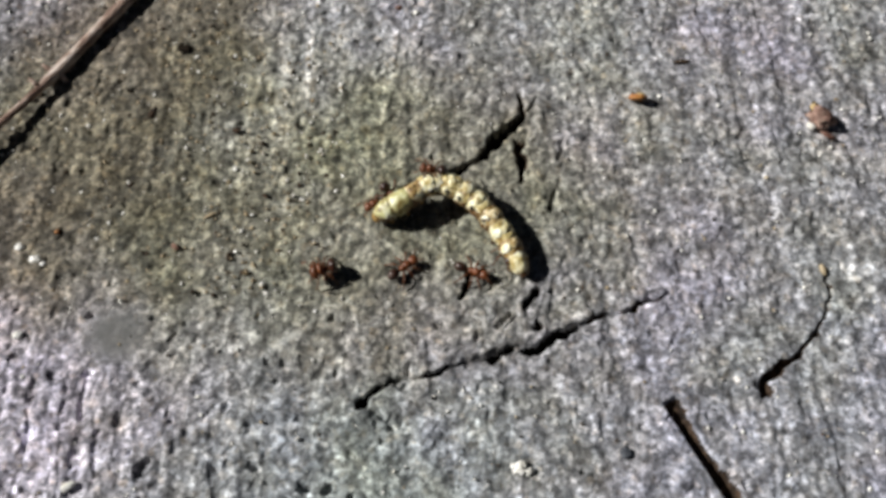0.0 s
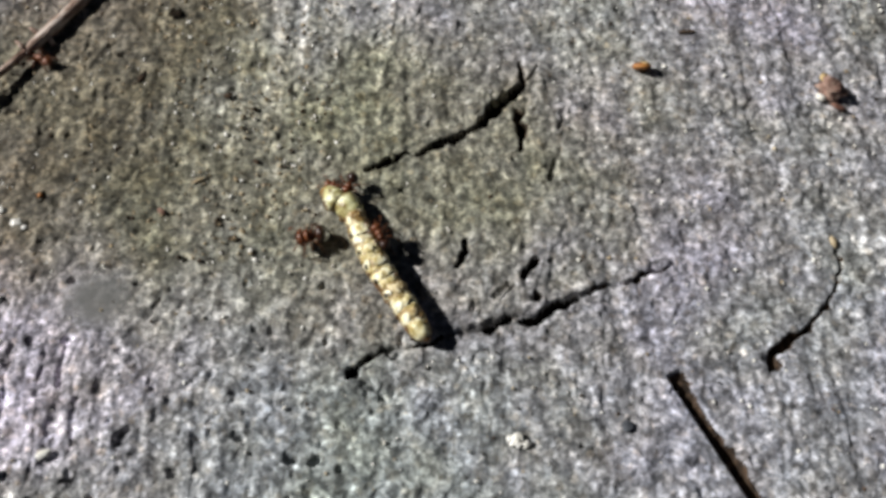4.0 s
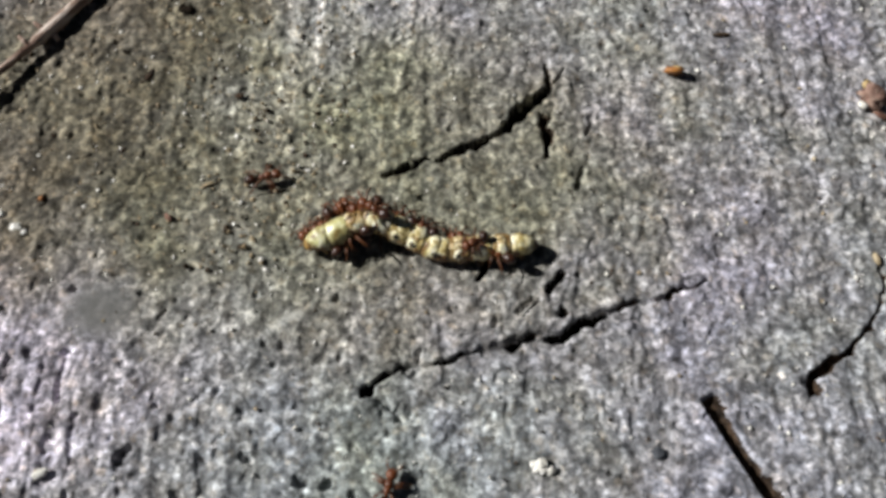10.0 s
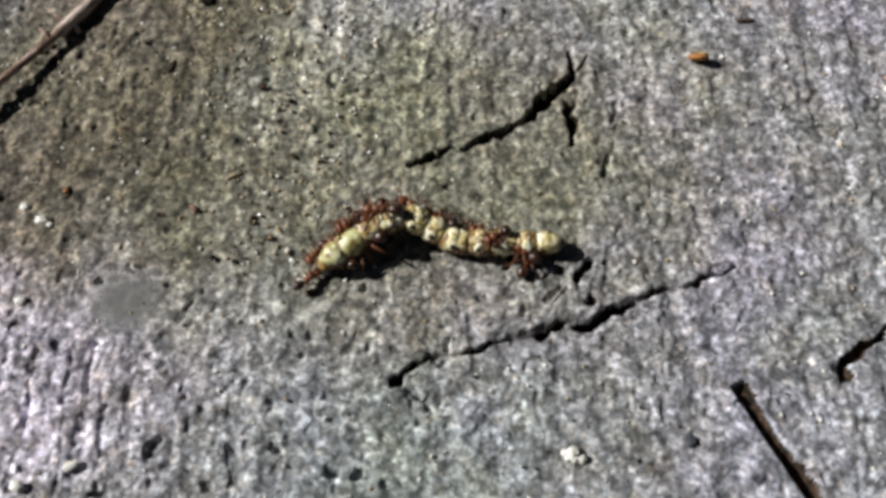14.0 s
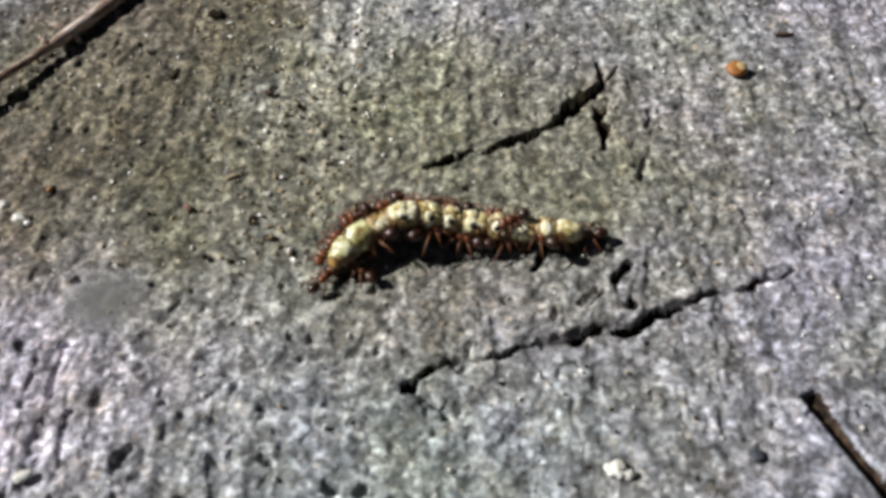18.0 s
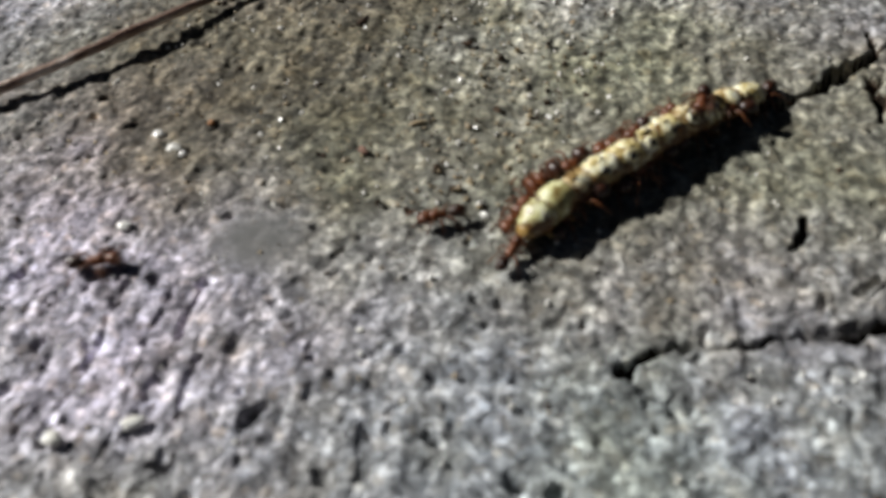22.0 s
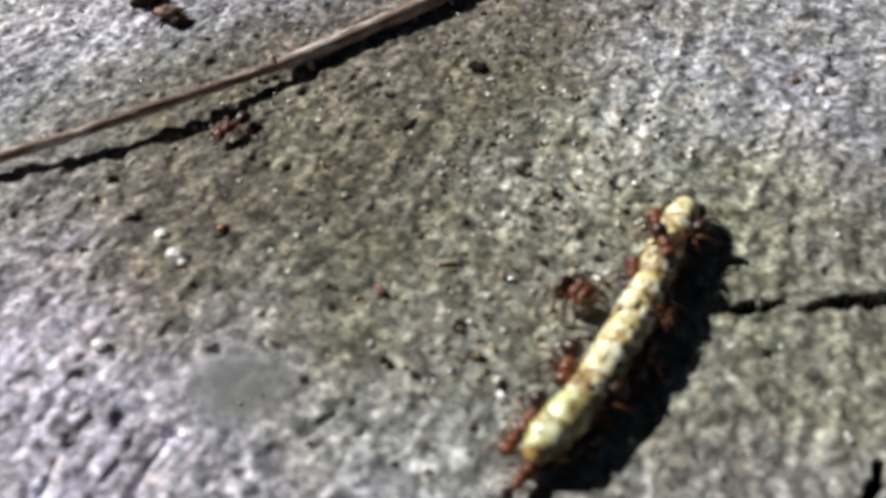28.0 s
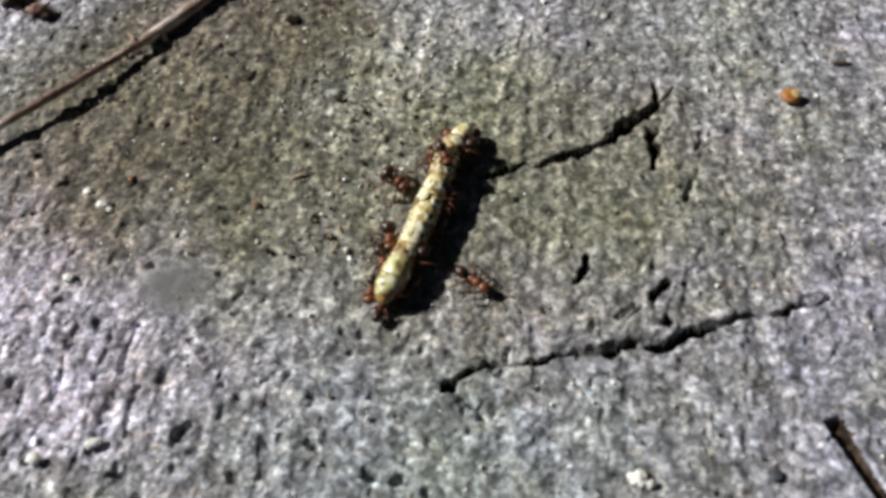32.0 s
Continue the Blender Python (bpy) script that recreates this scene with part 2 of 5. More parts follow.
BARK = mottled("grey_brown_bark", [(0.15, 0.08, 0.055), (0.42, 0.30, 0.24), (0.80, 0.70, 0.62)], 1300, 0.75, 0.3, 0.15, (4, 1, 1), turn=55)
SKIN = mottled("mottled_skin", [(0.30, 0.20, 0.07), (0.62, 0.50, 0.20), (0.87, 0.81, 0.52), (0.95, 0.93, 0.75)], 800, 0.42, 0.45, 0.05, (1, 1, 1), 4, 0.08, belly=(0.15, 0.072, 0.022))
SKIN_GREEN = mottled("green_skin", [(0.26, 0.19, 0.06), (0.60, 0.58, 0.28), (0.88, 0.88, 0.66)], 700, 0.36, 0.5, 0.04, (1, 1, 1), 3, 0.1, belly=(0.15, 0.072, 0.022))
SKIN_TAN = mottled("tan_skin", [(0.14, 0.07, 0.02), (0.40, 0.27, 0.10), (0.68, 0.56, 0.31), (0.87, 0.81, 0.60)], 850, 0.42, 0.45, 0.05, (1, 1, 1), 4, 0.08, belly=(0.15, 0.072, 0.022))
SKIN_BROWN = mottled("brown_skin", [(0.06, 0.022, 0.008), (0.30, 0.16, 0.05), (0.70, 0.58, 0.36)], 900, 0.4, 0.5, 0.05, (1, 1, 1), 4, 0.05, belly=(0.08, 0.036, 0.012))
WART = mottled("pale_wart", [(0.72, 0.58, 0.24), (0.96, 0.91, 0.62), (0.98, 0.97, 0.82)], 1300, 0.32, 0.5, 0.04, wax=0.1)
SPOT = mottled("black_spot", [(0.012, 0.01, 0.008), (0.03, 0.02, 0.015)], 900, 0.4)
AMBER = mottled("amber_horn", [(0.20, 0.10, 0.025), (0.44, 0.28, 0.09)], 900, 0.25, 0.6)
ANT_RED = mottled("ant_red", [(0.080, 0.023, 0.008), (0.21, 0.064, 0.020)], 1500, 0.38, 0.45, 0.02)
ANT_DARK = mottled("ant_dark", [(0.014, 0.006, 0.004), (0.060, 0.020, 0.009)], 1500, 0.34, 0.5, 0.02)
ANT_LEG = mottled("ant_leg", [(0.075, 0.026, 0.010), (0.17, 0.060, 0.021)], 1500, 0.45, 0.4, 0.01)
QUARTZ = mottled("pale_quartz", [(0.78, 0.75, 0.66), (0.95, 0.94, 0.90)], 900, 0.25, 0.6, 0.03)
TAN = mottled("tan_grit", [(0.26, 0.185, 0.10), (0.52, 0.43, 0.28)], 900, 0.5, 0.4, 0.04)
# near-black: the shade inside cracks and pits is put into this colour
SOIL_SHADE = mottled("soil_shade", [(0.007, 0.005, 0.004), (0.026, 0.019, 0.013)], 1400, 0.95, 0.06, 0.1)
CRUMB = mottled("dark_crumb", [(0.014, 0.010, 0.008), (0.05, 0.032, 0.021), (0.11, 0.07, 0.045)], 1200, 0.9, 0.2, 0.1)
CRUST = mottled("brown_crust", [(0.07, 0.028, 0.018), (0.20, 0.10, 0.07), (0.36, 0.24, 0.18)], 800, 0.75, 0.3, 0.1)
ORANGE = mottled("orange_husk", [(0.26, 0.09, 0.02), (0.50, 0.22, 0.06)], 900, 0.5, 0.4, 0.05)
GREEN = mottled("green_leaf", [(0.06, 0.09, 0.015), (0.14, 0.17, 0.04)], 900, 0.5, 0.4, 0.05)
PALE_TAN = mottled("pale_tan_husk", [(0.36, 0.23, 0.13), (0.62, 0.45, 0.29)], 900, 0.55, 0.4, 0.05)
PINK = mottled("pink_brown_crust", [(0.09, 0.042, 0.032), (0.25, 0.145, 0.112), (0.50, 0.36, 0.29)], 900, 0.8, 0.3, 0.12)
SLATE = mottled("slate_pebble", [(0.05, 0.055, 0.065), (0.11, 0.118, 0.135)], 900, 0.7, 0.3, 0.06)
STRAW = mottled("straw", [(0.36, 0.24, 0.09), (0.60, 0.45, 0.22)], 900, 0.5, 0.4, 0.05)


# ---- helpers of shape ----
def part(name, bm, material, parent=None, label="", smooth=True):
    """Links a bmesh as one mesh object, under a thing or a part."""
    me = bpy.data.meshes.new(name)
    bm.to_mesh(me)
    bm.free()
    me.materials.append(material)
    if smooth:
        me.polygons.foreach_set("use_smooth", [True] * len(me.polygons))
    ob = new(name, me)
    ob.parent = parent
    if label:
        ob["label"] = label
    return ob


def thing(name, at, label, category, group="", turn=0.0):
    ob = new(name)
    ob.empty_display_size = 0.001
    ob.matrix_basis = Matrix.Translation(Vector(at) * MM) @ Matrix.Rotation(turn, 4, "Z")
    return tagged(ob, label, category, group)


def tube(bm, points, radii, sides=8):
    """A tapered round rod along points, closed at both ends; all in mm."""
    rings = []
    n = len(points)
    points = [Vector(p) for p in points]
    for i, (p, r) in enumerate(zip(points, radii)):
        way = (points[min(i + 1, n - 1)] - points[max(i - 1, 0)]).normalized()
        side = way.cross(Vector((0, 0, 1)))
        if side.length < 0.05:
            side = way.cross(Vector((1, 0, 0)))
        side.normalize()
        up = side.cross(way)
        rings.append([bm.verts.new((p + (side * math.cos(a) + up * math.sin(a)) * r) * MM) for a in (2 * math.pi * k / sides for k in range(sides))])
    for a, b in zip(rings, rings[1:]):
        for k in range(sides):
            bm.faces.new((a[k], a[(k + 1) % sides], b[(k + 1) % sides], b[k]))
    bm.faces.new(rings[0][::-1])
    bm.faces.new(rings[-1])
    bmesh.ops.recalc_face_normals(bm, faces=bm.faces)
    return bm


def lump(bm, centre, size, rough=0.0, seed=0, level=2, turn=None):
    """A rounded, uneven lump of the given half sizes; all in mm."""
    made = bmesh.ops.create_icosphere(bm, subdivisions=level, radius=1.0)["verts"]
    for v in made:
        d = v.co.normalized()
        k = 1 + rough * (noise.noise(d * 1.7 + Vector((seed * 7.3, seed * 3.1, 1.0))) + 0.5 * noise.noise(d * 4.1 + Vector((seed, 2.0, seed * 1.9))))
        c = Vector((d.x * size[0], d.y * size[1], d.z * size[2])) * k
        if turn:
            c = turn @ c
        v.co = (c + Vector(centre)) * MM
    return bm


def smooth_line(points, steps=8):
    """A Catmull-Rom line through the points."""
    p = [Vector(q) for q in points]
    p = [2 * p[0] - p[1], *p, 2 * p[-1] - p[-2]]
    out = []
    for i in range(1, len(p) - 2):
        for k in range(steps):
            u = k / steps
            out.append(0.5 * (2 * p[i] + (p[i + 1] - p[i - 1]) * u + (2 * p[i - 1] - 5 * p[i] + 4 * p[i + 1] - p[i + 2]) * u * u + (3 * p[i] - p[i - 1] - 3 * p[i + 1] + p[i + 2]) * u ** 3))
    return out + [p[-2]]


# ---- the ground ----
def lattice(ix, iy, seed):
    h = np.sin(ix * 127.1 + iy * 311.7 + seed * 74.7) * 43758.5453
    return h - np.floor(h)


def soft_noise(x, y, seed):
    """Smooth noise from -1 to 1 on a lattice of unit step."""
    ix, iy = np.floor(x), np.floor(y)
    fx, fy = x - ix, y - iy
    fx, fy = fx * fx * (3 - 2 * fx), fy * fy * (3 - 2 * fy)
    a, b = lattice(ix, iy, seed), lattice(ix + 1, iy, seed)
    c, d = lattice(ix, iy + 1, seed), lattice(ix + 1, iy + 1, seed)
    return 2 * ((a * (1 - fx) + b * fx) * (1 - fy) + (c * (1 - fx) + d * fx) * fy) - 1


def domes(x, y, size, seed):
    """Rounded grains packed side by side: 1 on their tops, 0 in the gaps."""
    x, y = x / size, y / size
    ix, iy = np.floor(x), np.floor(y)
    best = np.full_like(x, 9.0)
    for dx in (-1, 0, 1):
        for dy in (-1, 0, 1):
            jx, jy = ix + dx, iy + dy
            gap = np.hypot(x - jx - lattice(jx, jy, seed), y - jy - lattice(jx, jy, seed + 1)) + 0.35 * lattice(jx, jy, seed + 2)
            best = np.minimum(best, gap)
    return np.clip(1 - best, 0, 1)


def axis(lo, hi, step, reach):
    core = np.arange(lo, hi, step)
    out, gap = [], step
    at = 0.0
    while at < reach:
        gap *= 1.28
        at += gap
        out.append(at)
    return np.concatenate([lo - np.array(out[::-1]), core, core[-1] + np.array(out)])


CRACK_UPPER = [(-4.2, 6.7), (-3.4, 7.0), (-0.4, 8.6), (1.2, 8.8), (3.5, 9.9), (5.6, 10.8), (7.7, 12.6), (9.2, 14.4), (10.9, 16.2), (12.2, 17.2)]
CRACK_LOWER = [(-4.9, -15.1), (-3.9, -14.3), (-3.2, -13.6), (-2.0, -12.6), (0.0, -12.4), (1.4, -12.2), (2.9, -11.8), (3.7, -11.4), (5.4, -10.7), (7.6, -10.5), (8.9, -10.2), (10.0, -9.6), (10.9, -9.7), (12.4, -9.5), (13.7, -8.6), (15.0, -7.8), (16.5, -7.2), (17.8, -6.7), (19.7, -5.8), (22.2, -5.5), (24.1, -4.4), (26.2, -3.4)]
CRACK_SIDE = [(42.4, -2.0), (42.5, -3.9), (41.4, -6.6), (39.6, -9.0), (37.0, -11.0), (34.9, -12.5), (34.3, -14.2)]
# the straight edge of the slot: where it starts and which way it runs
SLOT = ((24.3, -15.3), (0.478, -0.879))
# line, half width at start and end, depth
CRACKS = [
    (CRACK_UPPER[:3], 0.24, 0.34, 1.5), (CRACK_UPPER[2:4], 0.20, 0.26, 0.5), (CRACK_UPPER[3:6], 0.36, 0.48, 2.8), (CRACK_UPPER[5:], 0.50, 0.58, 3.2),
    ([(12.2, 17.2), (11.7, 20.1)], 0.34, 0.16, 1.2), ([(12.2, 17.2), (13.6, 19.9)], 0.28, 0.12, 0.7),
    (CRACK_LOWER, 0.22, 0.18, 0.85), (CRACK_LOWER[8:18], 0.60, 0.50, 0.50),
    (CRACK_LOWER[:4], 0.40, 0.20, 2.4), (CRACK_LOWER[4:6], 0.22, 0.16, 0.8), (CRACK_LOWER[5:8], 0.14, 0.26, 1.4), (CRACK_LOWER[8:10], 0.18, 0.14, 0.85), (CRACK_LOWER[9:12], 0.18, 0.30, 2.0),
    (CRACK_LOWER[12:15], 0.22, 0.38, 2.2), (CRACK_LOWER[14:17], 0.42, 0.30, 2.4), (CRACK_LOWER[17:19], 0.24, 0.14, 1.2), (CRACK_LOWER[18:20], 0.12, 0.12, 0.8), (CRACK_LOWER[19:], 0.26, 0.10, 1.3),
    ([(-4.4, -14.9), (-3.2, -15.6), (-2.5, -16.5)], 0.28, 0.40, 0.9),
    (CRACK_SIDE[:3], 0.14, 0.10, 1.0), (CRACK_SIDE[2:5], 0.12, 0.22, 1.2), (CRACK_SIDE[4:], 0.30, 0.42, 1.2),
    ([(11.7, 13.9), (11.7, 11.6), (11.7, 9.4)], 0.60, 0.52, 1.15), ([(11.7, 12.8), (11.7, 10.5)], 0.40, 0.36, 1.5),
    ([(5.1, -3.8), (6.1, -1.4)], 0.42, 0.32, 1.5), ([(11.6, -5.2), (12.7, -3.2)], 0.40, 0.52, 1.8), ([(8.5, -7.3), (10.1, -5.9)], 0.30, 0.38, 0.7),
    ([(20.6, 51.5), (20.6, 43.8), (21.0, 35.4)], 0.50, 0.30, 2.0), ([(16.4, 14.1), (15.8, 12.2)], 0.30, 0.22, 0.5), ([(15.2, 7.4), (14.6, 6.0)], 0.42, 0.28, 0.6),
    ([(3.8, -9.6), (7.4, -8.4), (10.6, -6.4)], 0.25, 0.25, 0.3),
    ([(-23.2, -7.8), (-24.4, -9.6)], 0.35, 0.2, 0.4), ([(-25.6, -21.5), (-24.5, -20.4)], 0.50, 0.24, 0.7),
    ([(-36.5, -12.6), (-36.8, -15.7), (-36.2, -19.4)], 0.34, 0.26, 0.55), ([(-31.6, -11.8), (-31.6, -16.4)], 0.36, 0.28, 0.5), ([(-29.7, -17.4), (-29.5, -22.4)], 0.28, 0.24, 0.4),
]
# x, y, radius, depth of pits
PITS = [(12.9, -7.1, 0.52, 1.8), (-14.7, -21.3, 0.55, 1.3), (-7.8, -23.2, 0.45, 1.2), (-9.8, -22.9, 0.55, 1.2), (-31.9, -5.6, 0.34, 1.0), (-26.3, 26.5, 0.45, 1.2),
        (-31.0, 20.8, 0.55, 0.8), (-18.2, -21.2, 0.42, 0.8), (-17.9, -15.2, 0.42, 0.8), (-19.0, 16.2, 0.45, 0.8), (18.5, 2.3, 0.6, 0.35), (0.0, -11.4, 0.42, 1.0), (14.2, -3.5, 0.34, 0.8),
        (-36.4, 3.1, 0.4, 0.5), (-30.2, 6.6, 0.4, 0.5), (-32.6, 22.2, 0.45, 0.6), (-23.5, 7.5, 0.3, 0.5), (-40.0, -18.0, 0.6, 0.7), (6.7, -8.3, 0.36, 0.7),
        (-26.6, -13.1, 0.4, 0.6), (-5.2, -24.0, 0.42, 0.9), (-12.5, -1.4, 0.4, 0.5), (-5.9, -13.2, 0.9, 0.3), (-7.2, -13.6, 0.6, 0.4), (-10.6, -16.7, 0.3, 0.5), (-15.7, -17.0, 0.5, 0.6),
        (-15.4, -12.9, 0.35, 0.5), (-13.6, -19.9, 0.3, 0.4), (-0.6, -13.4, 0.45, 0.6), (-8.0, -6.5, 0.4, 0.4), (14.0, 5.0, 0.4, 0.4), (-21.1, 9.1, 0.3, 0.4), (-26.4, 5.0, 0.35, 0.5), (8.0, 30.0, 0.5, 0.4), (4.0, 26.0, 0.4, 0.4),
        (-44.0, -13.0, 0.5, 0.6), (-12.5, -10.9, 0.38, 0.7), (-35.0, -12.1, 0.5, 0.7), (-35.1, -24.7, 0.6, 0.8), (-25.2, -24.4, 0.5, 0.8), (-28.6, -25.0, 0.55, 0.9), (-31.7, -20.9, 0.45, 0.7), (-35.9, -23.1, 0.45, 0.7),
        (-25.9, -6.3, 0.4, 0.6), (-20.1, -24.4, 0.42, 0.8), (-14.3, -10.7, 0.36, 0.6), (-27.1, -26.8, 0.5, 0.8), (-3.4, -17.0, 0.45, 0.8), (-36.4, -24.9, 0.4, 0.7), (-4.0, 27.3, 0.4, 0.5)]
# smaller pores all over, denser on the open rough half of the slab
pore_rng = random.Random(77)
PORES = [(pore_rng.uniform(-60, 50), pore_rng.uniform(-31, 0) if pore_rng.random() < 0.6 else pore_rng.uniform(0, 58), 0.14 + 0.26 * pore_rng.random() ** 2, pore_rng.uniform(0.3, 0.7)) for _ in range(300)]


CRACK_WIDTH = 0.76


def ground():
    xs, ys = axis(-80.0, 58.0, 0.14, 400000.0), axis(-32.0, 60.0, 0.14, 400000.0)
    nx, ny = len(xs), len(ys)
    x, y = np.meshgrid(xs, ys)
    x, y = x.ravel(), y.ravel()
    out = np.maximum.reduce([-80 - x, x - 58, -32 - y, y - 60, 0 * x])
    near = np.clip(1 - out / 14.0, 0, 1)
    xc, yc = np.clip(x, -130, 110), np.clip(y, -80, 110)
    lean = xc + 0.06 * yc + 0.55 * soft_noise(xc / 2.4, yc / 3.4, 61) + 0.25 * soft_noise(xc / 1.1, yc / 1.3, 62)
    zone = soft_noise(xc / 22 + 3.3, yc / 22, 5)
    brushed = np.clip(0.55 + 0.9 * zone + 0.006 * (-yc) + 0.004 * xc, 0.3, 1.25)
    brushed += 0.5 * np.exp(-((xc + 16) / 9) ** 2 - ((yc - 22) / 15) ** 2) + 0.9 * np.clip((-28 - xc) / 10, 0, 1) * np.clip((-8 - yc) / 8, 0, 1)
    h = 0.16 * soft_noise(xc / 16, yc / 16, 1) + 0.10 * soft_noise(xc / 6, yc / 7, 2)
    h += brushed * (0.15 * soft_noise(lean / 1.5, yc / 11, 3) + 0.07 * soft_noise(lean / 0.7, yc / 4.5, 4))
    wx, wy = xc + 0.5 * soft_noise(xc / 1.5, yc / 1.5, 34), yc + 0.5 * soft_noise(xc / 1.5, yc / 1.5, 35)
    clots = np.tanh(1.7 * (soft_noise(wx / 1.15, wy / 1.5, 36) + 0.7 * soft_noise(wx / 0.6, wy / 0.68, 37) + 0.24 * soft_noise(wx / 0.34, wy / 0.36, 38)))
    knobs = GRAIN * (0.10 * domes(wx, wy, 0.8, 31) + 0.105 * clots)
    rough = np.clip(1.1 + 0.4 * soft_noise(xc / 9, yc / 9, 33), 0.75, 1.6)
    h += rough * knobs - 0.06
    grooves = soft_noise(lean / 0.95 + 40, yc / 15, 51) + 0.55 * soft_noise(lean / 0.8, yc / 2.2, 52)
    h -= brushed * 0.28 * np.clip(grooves - 0.5, 0, 0.45)
    a = soft_noise(xc / 0.95 + 0.4 * soft_noise(xc / 0.7, yc / 0.7, 21), yc / 1.05, 6)
    b = soft_noise(xc / 0.52, yc / 0.56, 7)
    c = soft_noise(xc / 0.33, yc / 0.33, 8)
    h += GRAIN * (0.05 * a + 0.050 * b + 0.022 * c)
    pores = soft_noise(xc / 0.9 + 11, yc / 0.9, 9) + 0.5 * soft_noise(xc / 0.45, yc / 0.45, 10)
    h -= 0.28 * np.clip(pores - 0.72, 0, 0.6)
    chips = soft_noise(xc / 2.6 + 7, yc / 3.4, 12) + 0.35 * soft_noise(xc / 0.8, yc / 0.8, 13)
    h -= 0.20 * np.clip(chips - 0.62, 0, 0.35)
    # smooth cement spot
    d = np.hypot((x - PATCH[0] / MM) / 3.1, (y - PATCH[1] / MM) / 2.5) + 0.18 * soft_noise(xc / 1.6, yc / 1.6, 14)
    flat = np.clip((1.15 - d) / 0.3, 0, 1)
    h = h * (1 - 0.84 * flat) + 0.03 * flat
    # the slot: a smooth raised lip along its straight side, a ragged edge on the other
    x0, y0 = x, y
    (sx, sy), (ux, uy) = SLOT
    run, off = (x - sx) * ux + (y - sy) * uy, (y - sy) * ux - (x - sx) * uy
    begun = np.clip(run / 0.5 + 0.5, 0, 1) * np.clip((26 - run) / 2, 0, 1)
    lip = np.clip((off + 1.5) / 0.5, 0, 1) * np.clip((0.15 - off) / 0.2, 0, 1) * begun
    h = h * (1 - 0.85 * lip) + 0.20 * lip
    wide = 1.30 + 0.30 * soft_noise(run / 2.2 + 3, off * 0, 71) + 0.32 * soft_noise(run / 0.7, off * 0, 72) + 0.35 * np.exp(-run / 2.5 * (run > 0))
    slot = np.clip(off / 0.16 + 0.5, 0, 1) * np.clip((wide - off) / 0.3 + 0.5, 0, 1) * begun
    h = h * (1 - slot) - (1.0 + 0.25 * soft_noise(run / 1.6, off, 73) + 0.2 * soft_noise(run / 0.5, off / 0.5, 74)) * slot
    shade_fill, silt = 0 * x, np.clip(1.6 * slot - 0.6, 0, 1)
    xw = x0 + 0.30 * soft_noise(xc / 1.2, yc / 1.2, 41) + 0.13 * soft_noise(xc / 0.5, yc / 0.5, 42)
    yw = y0 + 0.30 * soft_noise(xc / 1.2, yc / 1.2, 43) + 0.13 * soft_noise(xc / 0.5, yc / 0.5, 44)
    x, y = xw, yw
    wob = 0.45 * soft_noise(xc / 0.8, yc / 0.8, 15) + 0.55 * soft_noise(xc / 2.3, yc / 2.3, 16)
    for line, wa, wb, depth in CRACKS:
        line = [Vector(p) for p in line]
        total = sum((q - p).length for p, q in zip(line, line[1:]))
        gone = 0.0
        for p, q in zip(line, line[1:]):
            run = (q - p).length
            pad = 1.6
            sel = np.nonzero((x > min(p.x, q.x) - pad) & (x < max(p.x, q.x) + pad) & (y > min(p.y, q.y) - pad) & (y < max(p.y, q.y) + pad))[0]
            u = np.clip(((x[sel] - p.x) * (q.x - p.x) + (y[sel] - p.y) * (q.y - p.y)) / run ** 2, 0, 1)
            gap = np.hypot(x[sel] - p.x - u * (q.x - p.x), y[sel] - p.y - u * (q.y - p.y))
            wide = wa + (wb - wa) * (gone + u * run) / total
            k = np.clip((wide * CRACK_WIDTH * (1 + wob[sel]) - gap) / 0.22 + 0.5, 0, 1)
            h[sel] = np.minimum(h[sel], h[sel] * (1 - k) - depth * k)
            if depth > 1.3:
                shade_fill[sel] = np.maximum(shade_fill[sel], k)
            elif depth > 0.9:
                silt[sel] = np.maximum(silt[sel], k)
            gone += run
    for px, py, r, depth in PITS + PORES:
        sel = np.nonzero((abs(x - px) < 3 * r) & (abs(y - py) < 3 * r))[0]
        gap = np.hypot(x[sel] - px, y[sel] - py) * 1.25 + 0.35 * soft_noise(xc[sel] / 0.6, yc[sel] / 0.6, 17)
        k = np.clip((r - gap) / 0.5 + 0.5, 0, 1) * (1 - flat[sel])
        h[sel] -= 0.62 * depth * k
        if depth > 1.7:
            shade_fill[sel] = np.maximum(shade_fill[sel], k)
    x, y = x0, y0
    h *= near
    me = bpy.data.meshes.new("ground")
    co = np.stack([x, y, h], -1) * MM
    i = np.arange(nx * ny).reshape(ny, nx)
    quads = np.stack([i[:-1, :-1], i[:-1, 1:], i[1:, 1:], i[1:, :-1]], -1).reshape(-1, 4)
    me.vertices.add(len(co))
    me.vertices.foreach_set("co", co.astype(np.float32).ravel())
    me.loops.add(quads.size)
    me.loops.foreach_set("vertex_index", quads.astype(np.int32).ravel())
    me.polygons.add(len(quads))
    me.polygons.foreach_set("loop_start", np.arange(0, quads.size, 4, dtype=np.int32))
    me.polygons.foreach_set("use_smooth", np.ones(len(quads), dtype=bool))
    # near-black soil paints shade into open cracks and the deepest holes, brown silt lines the shallow ones
    for lining in (CONCRETE, SOIL_SHADE, CRUMB):
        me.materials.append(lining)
    deep, shallow = shade_fill[quads].max(axis=1) > 0.6, silt[quads].max(axis=1) > 0.6
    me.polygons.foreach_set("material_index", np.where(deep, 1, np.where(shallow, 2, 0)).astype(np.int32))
    me.update(calc_edges=True)
    return tagged(new("ground", me), "weathered grey brushed concrete with cracks and brown stain", "concrete ground", kind="structure")


ground()


